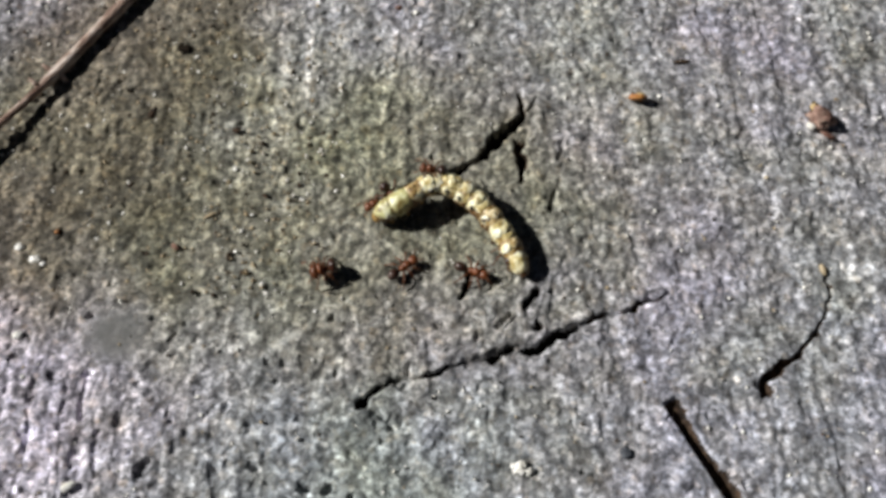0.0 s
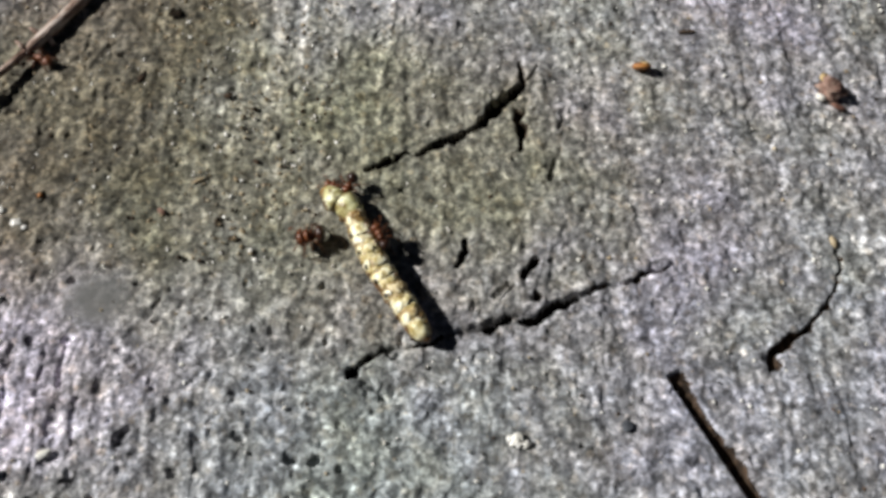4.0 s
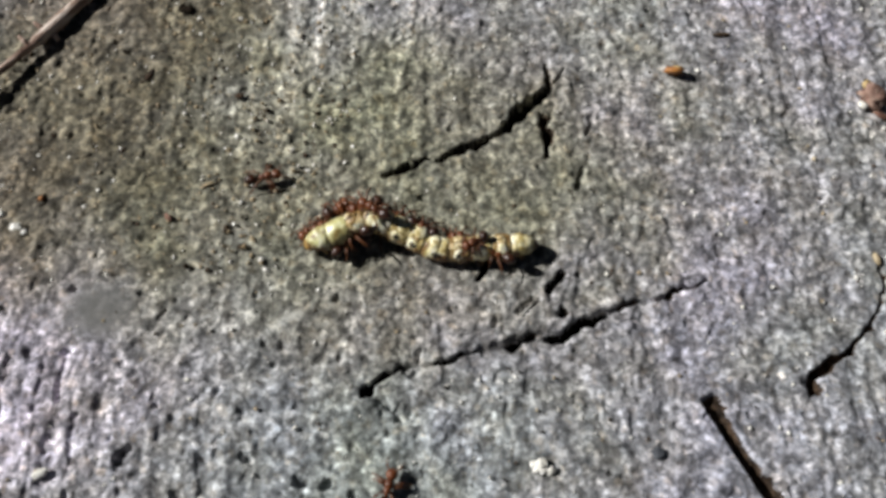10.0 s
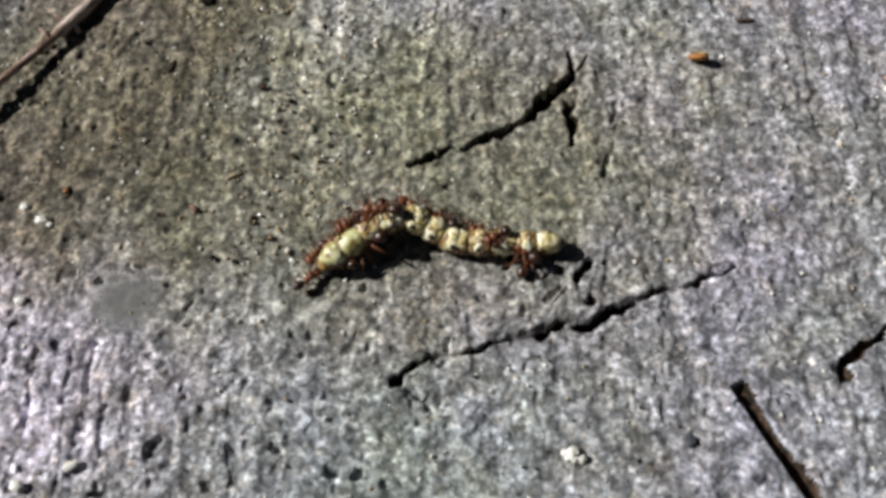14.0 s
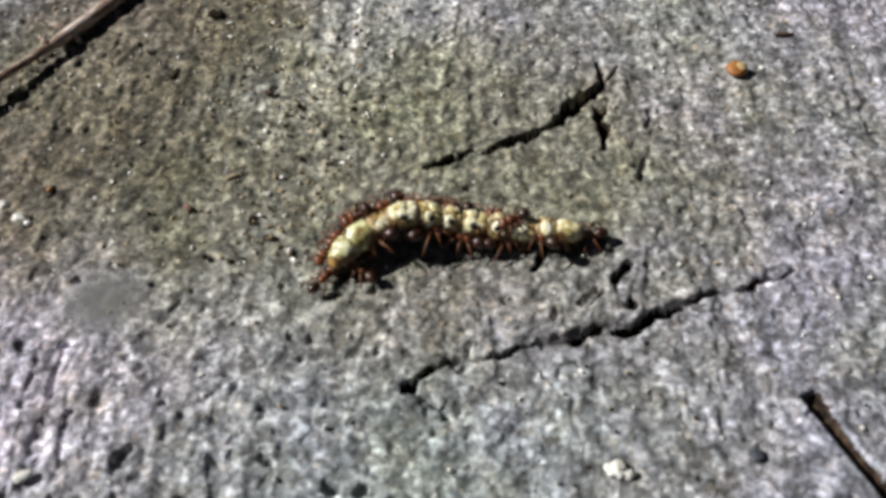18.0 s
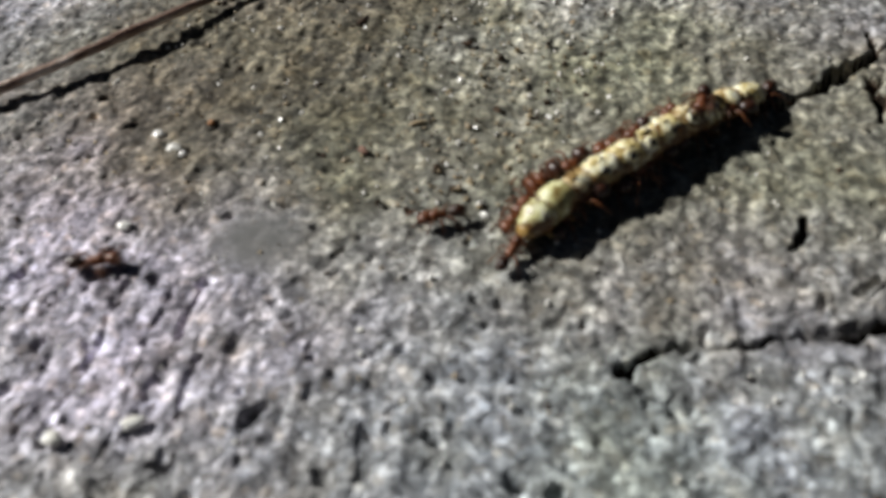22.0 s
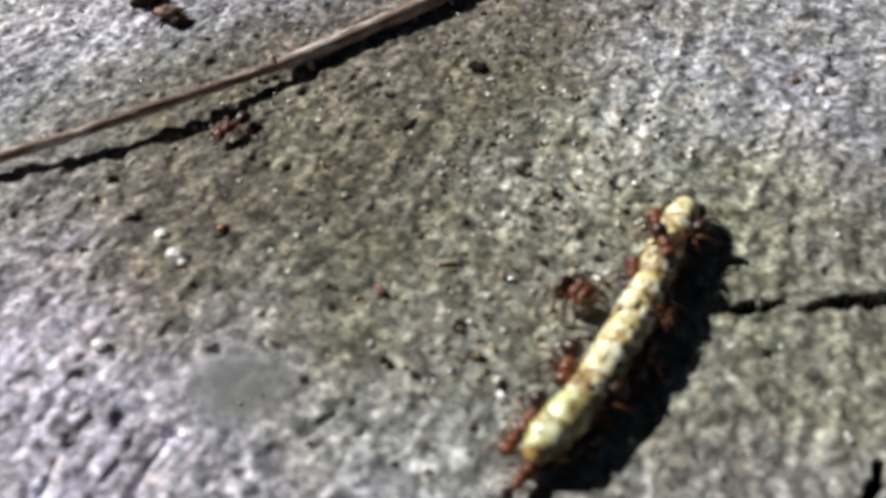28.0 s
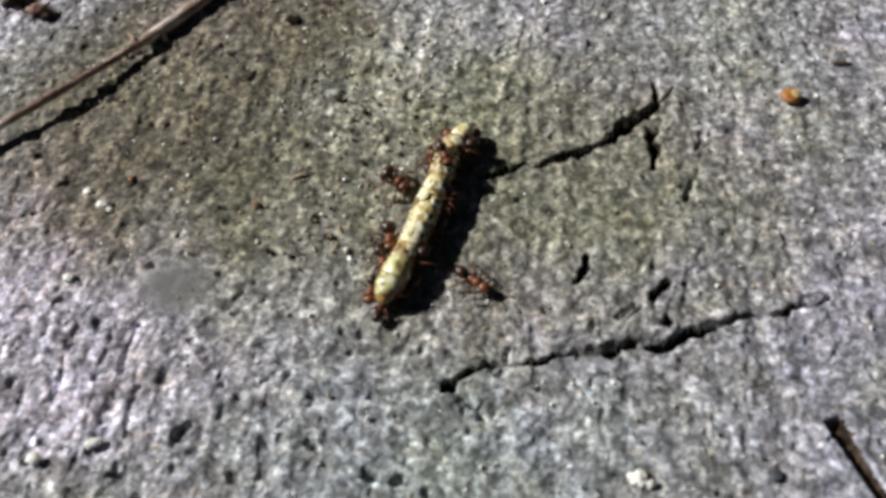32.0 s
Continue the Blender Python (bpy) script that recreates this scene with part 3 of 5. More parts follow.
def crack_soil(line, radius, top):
    """Near-black soil in the bottom of a crack, its colour standing for the shade there."""
    ob = part("crack_soil", tube(bmesh.new(), [(x, y, top - radius) for x, y in line], [radius] * len(line), 8), SOIL_SHADE)
    return tagged(ob, "near-black soil in a concrete crack, darkened as its shade", "soil", kind="stuff")


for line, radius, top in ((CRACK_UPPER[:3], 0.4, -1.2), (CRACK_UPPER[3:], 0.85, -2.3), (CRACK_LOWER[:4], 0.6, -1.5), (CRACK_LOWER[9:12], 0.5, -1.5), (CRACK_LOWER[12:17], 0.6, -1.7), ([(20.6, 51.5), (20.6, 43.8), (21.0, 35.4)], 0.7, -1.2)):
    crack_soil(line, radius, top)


# ---- litter that lies still ----
def twig():
    ob = thing("twig", (-40.0, 24.0, 0.0), "thin curved grey-brown dry twig lying on the concrete", "twig")
    line = smooth_line([(-76.0, -13.5, 0.7), (-64.0, -3.6, 0.8), (-57.9, 1.4, 0.9), (-54.4, 4.7, 1.2), (-50.4, 8.4, 1.5), (-46.6, 12.7, 1.6), (-43.2, 17.6, 1.2), (-39.8, 22.8, 0.75), (-36.8, 27.5, 0.72), (-33.0, 33.4, 0.8), (-29.4, 40.9, 0.8), (-25.6, 49.8, 0.8), (-21.0, 61.0, 0.9), (-18.0, 71.0, 0.8)], 8)
    rng = random.Random(4)
    radii = []
    for p in line:
        u, v = min(1.0, max(0.0, (p.x + 41.0) / 1.8)), min(1.0, max(0.0, (p.x + 39.5) / 9.0))
        r = 0.42 + 0.21 * u + 0.18 * v + 0.035 * rng.uniform(-1, 1)
        if abs(p.x + 39.6) < 1.2:
            r += 0.14
        radii.append(r)
    base = Vector((-40.0, 24.0, 0.0))
    part("stem", tube(bmesh.new(), [p - base + Vector((rng.uniform(-0.03, 0.03), rng.uniform(-0.03, 0.03), rng.uniform(-0.03, 0.03))) for p in line], radii, 12), BARK, ob)
    for at, tip, r in (((-41.2, 20.6, 1.0), (-42.3, 21.4, 1.6), 0.26), ((-39.9, 22.6, 0.9), (-41.2, 23.3, 1.5), 0.26), ((-39.3, 22.5, 0.6), (-38.7, 21.9, 0.25), 0.3)):
        part("knot", tube(bmesh.new(), [Vector(at) - base, (Vector(at) * 0.4 + Vector(tip) * 0.6) - base, Vector(tip) - base], [r * 1.3, r, r * 0.5], 7), BARK, ob, "stub of a broken side shoot")
    return ob


def bits(name, x, y, size, material, label, category, seed, rough=0.35, pieces=None, turn=0.0):
    """A small loose bit of litter, of one or more lumps."""
    ob = thing(name, (x, y, 0.0), label, category, turn=turn)
    part("body", lump(bmesh.new(), (0, 0, size[2] * 0.7), size, rough, seed, 3), material, ob)
    for k, (nm, at, sz, mat) in enumerate(pieces or ()):
        part(nm, lump(bmesh.new(), at, sz, rough, seed + k + 5, 2), mat, ob)
    return ob


twig()
bits("stone", 10.3, -21.4, (0.62, 0.55, 0.28), QUARTZ, "small white quartz stone chip set in the concrete", "stone", 1, 0.7, [("chip", (0.50, -0.65, 0.10), (0.45, 0.38, 0.2), QUARTZ), ("chip", (-0.35, 0.5, 0.1), (0.35, 0.3, 0.18), QUARTZ)], 0.6)
bits("stone", -38.6, 0.2, (0.6, 0.42, 0.24), QUARTZ, "bright white stone chip on stained concrete", "stone", 2, 0.4, [("chip", (0.9, -0.5, 0.1), (0.35, 0.28, 0.18), QUARTZ)])
bits("stone", -40.4, 1.6, (0.5, 0.4, 0.22), QUARTZ, "small pale stone chip on stained concrete", "stone", 3, 0.4)
bits("stone", -38.9, -8.0, (0.5, 0.45, 0.22), QUARTZ, "small white stone grain beside smooth cement spot", "stone", 4, 0.4)
bits("stone", -31.6, -22.8, (0.75, 0.4, 0.3), QUARTZ, "bright white stone chip on rough concrete", "stone", 24, 0.35, None, 0.5)
bits("stone", -35.8, -24.5, (0.55, 0.5, 0.3), QUARTZ, "small bright white stone chip on rough concrete", "stone", 25, 0.35)
bits("pebble", 20.3, -20.0, (0.6, 0.5, 0.14), SLATE, "small blue-grey pebble set flush in concrete", "pebble", 22, 0.4)
SEED = bits("seed", 25.0, 19.5, (1.02, 0.98, 0.42), ORANGE, "orange-brown seed husk with a pale rim on concrete", "seed", 6, 0.12, [("rim", (0.25, -0.2, 0.55), (0.62, 0.6, 0.22), STRAW), ("ridge", (-0.35, 0.3, 0.5), (0.5, 0.25, 0.22), ORANGE)])
bits("soil_crumb", 44.9, 16.6, (1.45, 1.1, 0.95), PINK, "pinkish brown dried soil crumb with pale tip", "soil crumb", 7, 0.6, [("tip", (-1.2, 0.7, 1.1), (0.45, 0.5, 0.4), STRAW), ("grain", (-0.6, -1.3, 0.4), (0.55, 0.4, 0.35), QUARTZ), ("root", (1.4, -1.5, 0.3), (0.9, 0.3, 0.25), CRUST)], -0.5)
bits("bark_fleck", 30.5, 24.6, (1.0, 0.2, 0.15), CRUMB, "thin dark bark fleck on the concrete", "bark fleck", 8, 0.2, None, 0.1)
bits("soil_crumb", -57.4, 27.0, (1.2, 1.0, 0.9), CRUMB, "dark brown crumbly soil lump", "soil crumb", 9, 0.6, [("grain", (0.2, 1.0, 0.9), (0.4, 0.4, 0.35), CRUMB), ("root", (-1.0, -0.7, 0.3), (0.35, 0.5, 0.3), CRUMB), ("root", (0.9, 0.7, 0.5), (0.7, 0.14, 0.12), CRUST), ("root", (-0.3, 1.3, 0.4), (0.14, 0.6, 0.12), CRUMB), ("root", (1.1, -0.5, 0.3), (0.6, 0.12, 0.12), CRUMB)])
bits("soil_crumb", -53.9, 25.3, (1.2, 0.8, 0.8), CRUST, "rusty brown crumbly soil lump", "soil crumb", 10, 0.6, [("grain", (1.0, -0.8, 0.4), (0.6, 0.4, 0.4), CRUMB), ("root", (-0.9, 0.2, 0.6), (0.35, 0.3, 0.3), ORANGE), ("root", (0.4, 1.0, 0.4), (0.12, 0.6, 0.12), CRUMB), ("root", (1.5, -0.1, 0.2), (0.6, 0.12, 0.1), CRUST), ("root", (-0.6, -1.0, 0.3), (0.13, 0.55, 0.12), CRUMB)])
bits("round_seed", -39.9, 48.6, (1.0, 0.95, 0.9), PALE_TAN, "round tan brown seed with green leaf bit", "seed", 11, 0.08, [("cap", (-0.2, 0.35, 1.2), (0.55, 0.5, 0.45), STRAW), ("leaf", (1.4, 0.1, 0.5), (0.7, 0.45, 0.25), GREEN)])
bits("seed", -49.4, -9.4, (0.62, 0.5, 0.42), PINK, "pinkish brown seed husk lying on the concrete", "seed", 12, 0.55, [("husk", (-0.75, 0.1, 0.15), (0.4, 0.22, 0.2), ORANGE), ("flap", (0.3, -0.5, 0.15), (0.3, 0.25, 0.15), CRUST)], 0.4)
bits("seed", -24.4, 1.6, (0.5, 0.28, 0.25), CRUST, "tiny rusty husk on stained concrete", "seed", 14, 0.3, None, -0.7)
bits("soil_crumb", 12.3, 35.6, (0.6, 0.5, 0.28), CRUST, "small brown dried soil crumb with pale grit", "soil crumb", 31, 0.7, [("grain", (-1.0, -1.2, 0.1), (0.4, 0.3, 0.2), QUARTZ), ("grain", (0.4, -1.5, 0.1), (0.38, 0.3, 0.2), QUARTZ), ("root", (0.8, 0.8, 0.2), (0.5, 0.14, 0.12), CRUST)])
bits("seed", -1.7, 32.2, (0.4, 0.3, 0.25), CRUST, "tiny orange-brown grain on grey concrete", "seed", 32, 0.4)
bits("stone", 0.3, 31.5, (0.4, 0.34, 0.22), QUARTZ, "tiny white stone chip on grey concrete", "stone", 33, 0.5)
bits("pebble", 0.8, 34.3, (0.75, 0.45, 0.14), SLATE, "dark olive pebble set flush in concrete", "pebble", 34, 0.4)
bits("bark_fleck", -28.7, 18.0, (0.3, 0.85, 0.14), CRUMB, "dark brown bark fleck on stained concrete", "bark fleck", 35, 0.4, None, -0.5)
# flat dark lump for a ring pit, the pit's shade put into its colour
bits("seed", -19.3, 15.6, (0.45, 0.3, 0.12), CRUMB, "flat dark brown lump standing for a ring pit", "seed", 36, 0.5, None, 0.4)
bits("seed", -36.8, 3.3, (0.28, 0.24, 0.22), ORANGE, "tiny dull orange grain on stained concrete", "seed", 37, 0.5)
bits("leaf_scrap", -22.7, 51.9, (0.75, 0.4, 0.7), CRUST, "rusty dry leaf scrap caught on the twig", "leaf", 41, 0.5, [("flake", (-0.6, 0.5, 0.9), (0.5, 0.3, 0.3), ORANGE)], 1.0)
bits("straw_tip", 42.1, -1.3, (0.3, 0.65, 0.25), TAN, "pale yellow straw tip at the side crack", "straw", 15, 0.2, None, 0.2)
# a flat near-black lump stands for the shade in a pit
bits("soil_crumb", -26.0, 26.4, (0.7, 0.6, 0.16), SOIL_SHADE, "flat black lump coloured as the shade in a pit", "soil crumb", 16, 0.5)
bits("straw_scrap", -21.2, 5.2, (0.65, 0.2, 0.13), TAN, "tiny straw scrap on the concrete", "straw", 17, 0.3, None, 0.5)


def near_line(x, y, line):
    """How far a place lies from a line, in mm."""
    best = 99.0
    for (ax, ay), (bx, by) in zip(line, line[1:]):
        u = ((x - ax) * (bx - ax) + (y - ay) * (by - ay)) / ((bx - ax) ** 2 + (by - ay) ** 2)
        u = min(1.0, max(0.0, u))
        best = min(best, math.hypot(x - ax - u * (bx - ax), y - ay - u * (by - ay)))
    return best


OPEN_CRACKS = [(line, max(wa, wb)) for line, wa, wb, depth in CRACKS if depth > 0.4] + [([SLOT[0], (36.0, -36.8)], 1.6)] + [([(px, py), (px + 0.01, py)], r) for px, py, r, depth in PITS]


def grit(count, name, material, label, lo, hi, seed, area=(-78, 56, -31, 59)):
    """Loose grains scattered over the slab, too many to count."""
    rng = random.Random(seed)
    base = bmesh.new()
    bmesh.ops.create_icosphere(base, subdivisions=1, radius=1.0)
    shape = np.array([v.co[:] for v in base.verts])
    faces = np.array([[v.index for v in f.verts] for f in base.faces])
    base.free()
    co, fa = [], []
    for k in range(count):
        x, y = rng.uniform(*area[:2]), rng.uniform(*area[2:])
        if any(near_line(x, y, line) < wide + 0.7 for line, wide in OPEN_CRACKS):
            continue
        s = lo + (hi - lo) * rng.random() ** 3
        turn = np.array(Euler((rng.uniform(0, 6), rng.uniform(0, 6), rng.uniform(0, 6))).to_matrix())
        grow = np.array([rng.uniform(0.7, 1.3) for _ in range(12)])[:, None]
        co.append((shape * grow * (s, s * 0.85, s * 0.75)) @ turn + (x, y, -0.07))
        fa.append(faces + 12 * len(fa))
    me = bpy.data.meshes.new(name)
    me.from_pydata((np.concatenate(co) * MM).tolist(), [], np.concatenate(fa).tolist())
    me.materials.append(material)
    return tagged(new(name, me), label, "sand grains", kind="stuff")


grit(1500, "sand_grains", QUARTZ, "loose pale quartz sand grains over the concrete", 0.09, 0.28, 3)
grit(320, "sand_grains", QUARTZ, "pale quartz grains stuck in the stained concrete", 0.14, 0.34, 15, (-56, -8, -6, 36))
grit(420, "sand_grains", TAN, "loose tan sand grains over the concrete", 0.09, 0.27, 8)
grit(620, "sand_grains", TAN, "tan sand grains stuck in the stained concrete", 0.14, 0.32, 12, (-52, -8, -4, 34))
grit(700, "sand_grains", CRUMB, "loose dark soil grains over the concrete", 0.10, 0.26, 9)
grit(260, "sand_grains", CRUMB, "dark soil grains on the stained concrete", 0.14, 0.38, 19, (-52, -8, -4, 36))


# ---- the caterpillar ----
RINGS = 11
LENGTH = 20.6
RING_SHARE = (0.95, 1.1, 0.8, 1.2, 1.05, 0.85, 1.15, 0.95, 1.1, 0.9, 0.95)
RING_AT = [sum(RING_SHARE[:k]) / sum(RING_SHARE) + share / sum(RING_SHARE) / 2 for k, share in enumerate(RING_SHARE)]


def girth(s):
    """Body radius in mm at the part s of its length from the head."""
    table = ((0.0, 0.78), (0.05, 1.14), (0.13, 1.24), (0.22, 1.00), (0.3, 1.12), (0.5, 1.17), (0.7, 1.12), (0.86, 1.06), (0.95, 1.0), (1.0, 0.75))
    for (a, ra), (b, rb) in zip(table, table[1:]):
        if s <= b:
            return ra + (rb - ra) * (s - a) / (b - a)
    return table[-1][1]


def ring_mesh(s, step):
    """One body ring along x: swollen in the middle, with two folds and small warts."""
    bm = bmesh.new()
    rows, sides = 14, 26
    half = step * 0.66
    loops = []
    for i in range(rows + 1):
        u = i / rows * 2 - 1
        r = girth(min(1, max(0, s + u * half / LENGTH)))
        swell = 1.02 + 0.06 * math.cos(u * 1.5) - 0.30 * abs(u) ** 6 + 0.015 * math.cos(u * 10.5)
        loop = []
        for k in range(sides):
            a = 2 * math.pi * k / sides
            wart = (0.06 if s < 0.18 else 0.15) * noise.noise(Vector((u * 2.2 + s * 40, math.cos(a) * 2.2, math.sin(a) * 2.2))) + (0.03 if s < 0.18 else 0.10) * noise.noise(Vector((u * 5 + s * 40, math.cos(a) * 5, math.sin(a) * 5)))
            q = r * (swell + wart)
            loop.append(bm.verts.new(Vector((u * half, q * math.cos(a), 0.95 * q * math.sin(a))) * MM))
        loops.append(loop)
    for p, q in zip(loops, loops[1:]):
        for k in range(sides):
            bm.faces.new((p[k], p[(k + 1) % sides], q[(k + 1) % sides], q[k]))
    bm.faces.new(loops[0][::-1])
    bm.faces.new(loops[-1])
    bmesh.ops.recalc_face_normals(bm, faces=bm.faces)
    return bm


def caterpillar():
    ob = thing("caterpillar", (0, 0, 0), "mottled cream, green and brown inchworm caterpillar on concrete", "caterpillar")
    rings = []
    for i in range(RINGS):
        s, step = RING_AT[i], LENGTH * RING_SHARE[i] / sum(RING_SHARE)
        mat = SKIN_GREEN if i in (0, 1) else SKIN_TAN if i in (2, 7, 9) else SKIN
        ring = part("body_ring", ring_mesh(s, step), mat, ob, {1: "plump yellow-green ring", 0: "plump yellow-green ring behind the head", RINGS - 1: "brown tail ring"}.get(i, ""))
        rings.append(ring)
        r = girth(s)
        # dark blotches on the back and flanks, seated in the skin
        rng = random.Random(40 + i)
        spots = [(-0.1, -1.0, 0.25), (0.45, -1.35, 0.2)] if 3 <= i <= 7 else []
        if i > 1:
            spots.append((rng.uniform(-0.45, 0.45), rng.choice((-1, 1)) * rng.uniform(0.8, 1.4), rng.uniform(0.10, 0.18)))
        for u, a, size in spots:
            d = Vector((0, math.sin(a), math.cos(a)))
            at = Vector((u, 0, 0)) + d * r * (1.12 if size > 0.24 else 1.06)
            turn = d.to_track_quat("Z", "Y").to_matrix()
            part("spot", lump(bmesh.new(), at, (size * 1.15, size, 0.09), 0.2, i * 3 + u, 2, turn), SPOT if size > 0.24 else SKIN_BROWN, ring, "dark brown spot")
        # pale warts on the back and flanks
        if 1 < i < RINGS - 1:
            for a in (-0.8, 0.0, 0.8):
                a += rng.uniform(-0.2, 0.2)
                d = Vector((0, math.sin(a), math.cos(a)))
                size = rng.uniform(0.46, 0.62)
                part("wart", lump(bmesh.new(), Vector((rng.uniform(-0.25, 0.1), 0, 0)) + d * r * 1.03, (size * 0.9, size * 1.1, 0.08), 0.3, i * 5 + a, 2, d.to_track_quat("Z", "Y").to_matrix()), WART if a < -0.5 else mat, ring, "pale cream wart")
        if i <= 2:
            for side in (-1, 1):
                part("leg", tube(bmesh.new(), [(0, side * r * 0.6, -r * 0.55), (0.1, side * r * 0.95, -r * 0.95), (0.25, side * r * 0.85, -r * 1.25)], [0.26, 0.17, 0.05], 7), AMBER, ring, "short amber leg")
        if i in (RINGS - 3, RINGS - 1):
            for side in (-1, 1):
                part("proleg", tube(bmesh.new(), [(0, side * r * 0.45, -r * 0.4), (0.0, side * r * 0.75, -r * 0.95), (0.05, side * r * 0.85, -r * 1.35)], [0.42, 0.36, 0.30], 9), SKIN_BROWN, ring, "fleshy clasping proleg")
        if i == 0:
            head = part("head", lump(bmesh.new(), (-1.0, 0, -0.1), (0.55, 0.72, 0.66), 0.06, 2, 3), AMBER, ring, "shiny amber head capsule")
            for side in (-1, 1):
                part("jaw", lump(bmesh.new(), (-1.48, side * 0.2, -0.3), (0.2, 0.16, 0.14), 0.1, 3, 2), ANT_DARK, ring, "dark jaw")
        if i == RINGS - 1:
            part("tail_flap", lump(bmesh.new(), (1.0, 0, 0.05), (0.6, 0.5, 0.36), 0.15, 5, 3), SKIN_BROWN, ring, "pale tail flap")
    return ob, rings


CATERPILLAR, BODY_RINGS = caterpillar()


# ---- ants ----
def ant(label, spread=1.0):
    """A small red-brown worker ant, 3.4 mm long, that looks along +x and stands on z = 0."""
    ob = thing("ant", (0, 0, 0), label, "ant", "ants round the caterpillar")
    z = 0.72
    head = part("head", lump(bmesh.new(), (1.35, 0, z + 0.05), (0.55, 0.54, 0.44), 0.03, 1, 2), ANT_RED, ob)
    bm = bmesh.new()
    lump(bm, (0.55, 0, z + 0.12), (0.52, 0.42, 0.42), 0.03, 2, 2)
    lump(bm, (0.05, 0, z + 0.02), (0.48, 0.36, 0.36), 0.03, 3, 2)
    part("thorax", bm, ANT_RED, ob)
    part("waist", lump(bmesh.new(), (-0.48, 0, z - 0.02), (0.17, 0.13, 0.2), 0.0, 4, 1), ANT_RED, ob)
    part("abdomen", lump(bmesh.new(), (-1.14, 0, z + 0.04), (0.72, 0.55, 0.52), 0.02, 5, 2), ANT_DARK, ob, "dark glossy abdomen")
    for side in (-1, 1):
        part("antenna", tube(bmesh.new(), [(1.6, side * 0.2, z + 0.2), (1.95, side * 0.62, z + 0.5), (2.55, side * 0.72, z + 0.12)], [0.07, 0.06, 0.07], 6), ANT_LEG, ob)
        part("mandible", tube(bmesh.new(), [(1.7, side * 0.2, z - 0.1), (1.92, side * 0.16, z - 0.14), (2.02, side * 0.02, z - 0.16)], [0.09, 0.07, 0.03], 5), ANT_DARK, ob)
    legs = []
    for side in (-1, 1):
        for k, (x0, reach, sweep) in enumerate(((0.62, 1.35, 0.95), (0.28, 1.55, 0.05), (-0.05, 1.6, -1.25))):
            reach = reach * spread
            hip = Vector((x0, side * 0.18, z - 0.12))
            pts = [Vector((0, 0, 0)), Vector((sweep * 0.32, side * reach * 0.42, 0.34)), Vector((sweep * 0.75, side * reach * 0.78, -0.18)), Vector((sweep, side * reach, 0.04 - hip.z))]
            leg = part("leg", tube(bmesh.new(), pts, [0.12, 0.10, 0.08, 0.05], 6), ANT_LEG, ob)
            leg.matrix_basis = Matrix.Translation(hip * MM)
            legs.append((leg, hip * MM, (k + (side > 0)) % 2))
    return ob, legs


# ---- what moves ----
CRAWL = []


def crawl(t, *points):
    """The caterpillar's midline from head to tail at t seconds, in mm."""
    line = smooth_line(points, 10)
    steps = [0.0]
    for p, q in zip(line, line[1:]):
        steps.append(steps[-1] + (q - p).length)
    CRAWL.append((t, line, steps))


def along(line, steps, s):
    """The place and direction at the part s of a midline, reaching on straight past its ends."""
    d = s * steps[-1]
    for i in range(1, len(line)):
        if d <= steps[i] or i == len(line) - 1:
            way = (line[i] - line[i - 1])
            run = steps[i] - steps[i - 1]
            return line[i - 1] + way * ((d - steps[i - 1]) / run), way.normalized()


def frame_of(place, way, roll=0.0):
    side = Vector((0, 0, 1)).cross(way).normalized()
    up = way.cross(side)
    m = Matrix((way, side, up)).transposed().to_4x4() @ Matrix.Rotation(radians(roll), 4, "X")
    m.translation = place * MM
    return m


def on_body(t, s, side, up, yaw, pitch=0.0):
    """A pose beside or on the body at the part s: side mm to its left, up mm over its midline, turned yaw degrees."""
    _, line, steps = min(CRAWL, key=lambda row: abs(row[0] - t))
    place, way = along(line, steps, s)
    left = Vector((-way.y, way.x, 0)).normalized()
    at = place + left * side + Vector((0, 0, up))
    at.z = max(at.z, 0.0)
    return (t, at, math.degrees(math.atan2(way.y, way.x)) + yaw, pitch)


def ride(t0, t1, s, side, up, yaw, pitch=0.0):
    rng = random.Random(int(s * 1000 + yaw))
    return [on_body(t, s + rng.uniform(-0.006, 0.006), side + rng.uniform(-0.1, 0.1), up + rng.uniform(-0.05, 0.05), yaw + rng.uniform(-9, 9), pitch + rng.uniform(-6, 6)) for t, _, _ in CRAWL if t0 <= t <= t1]


def run(*rows):
    """Rows (t, x, y) on the ground, headed along the way."""
    out = []
    for i, (t, x, y) in enumerate(rows):
        a, b = rows[max(i - 1, 0)], rows[min(i + 1, len(rows) - 1)]
        out.append((t, Vector((x, y, 0.0)), math.degrees(math.atan2(b[2] - a[2], b[1] - a[1])), 0.0))
    return out


def stand(t0, t1, x, y, yaw, z=0.0, pitch=0.0):
    """Rows at one spot, with small shifts, as an ant tugs."""
    rng = random.Random(int(t0 * 10 + x * 7 + y * 3))
    out = []
    t = t0
    while t <= t1 + 1e-6:
        out.append((t, Vector((x + rng.uniform(-0.12, 0.12), y + rng.uniform(-0.12, 0.12), z)), yaw + rng.uniform(-5, 5), pitch))
        t += 0.5
    return out


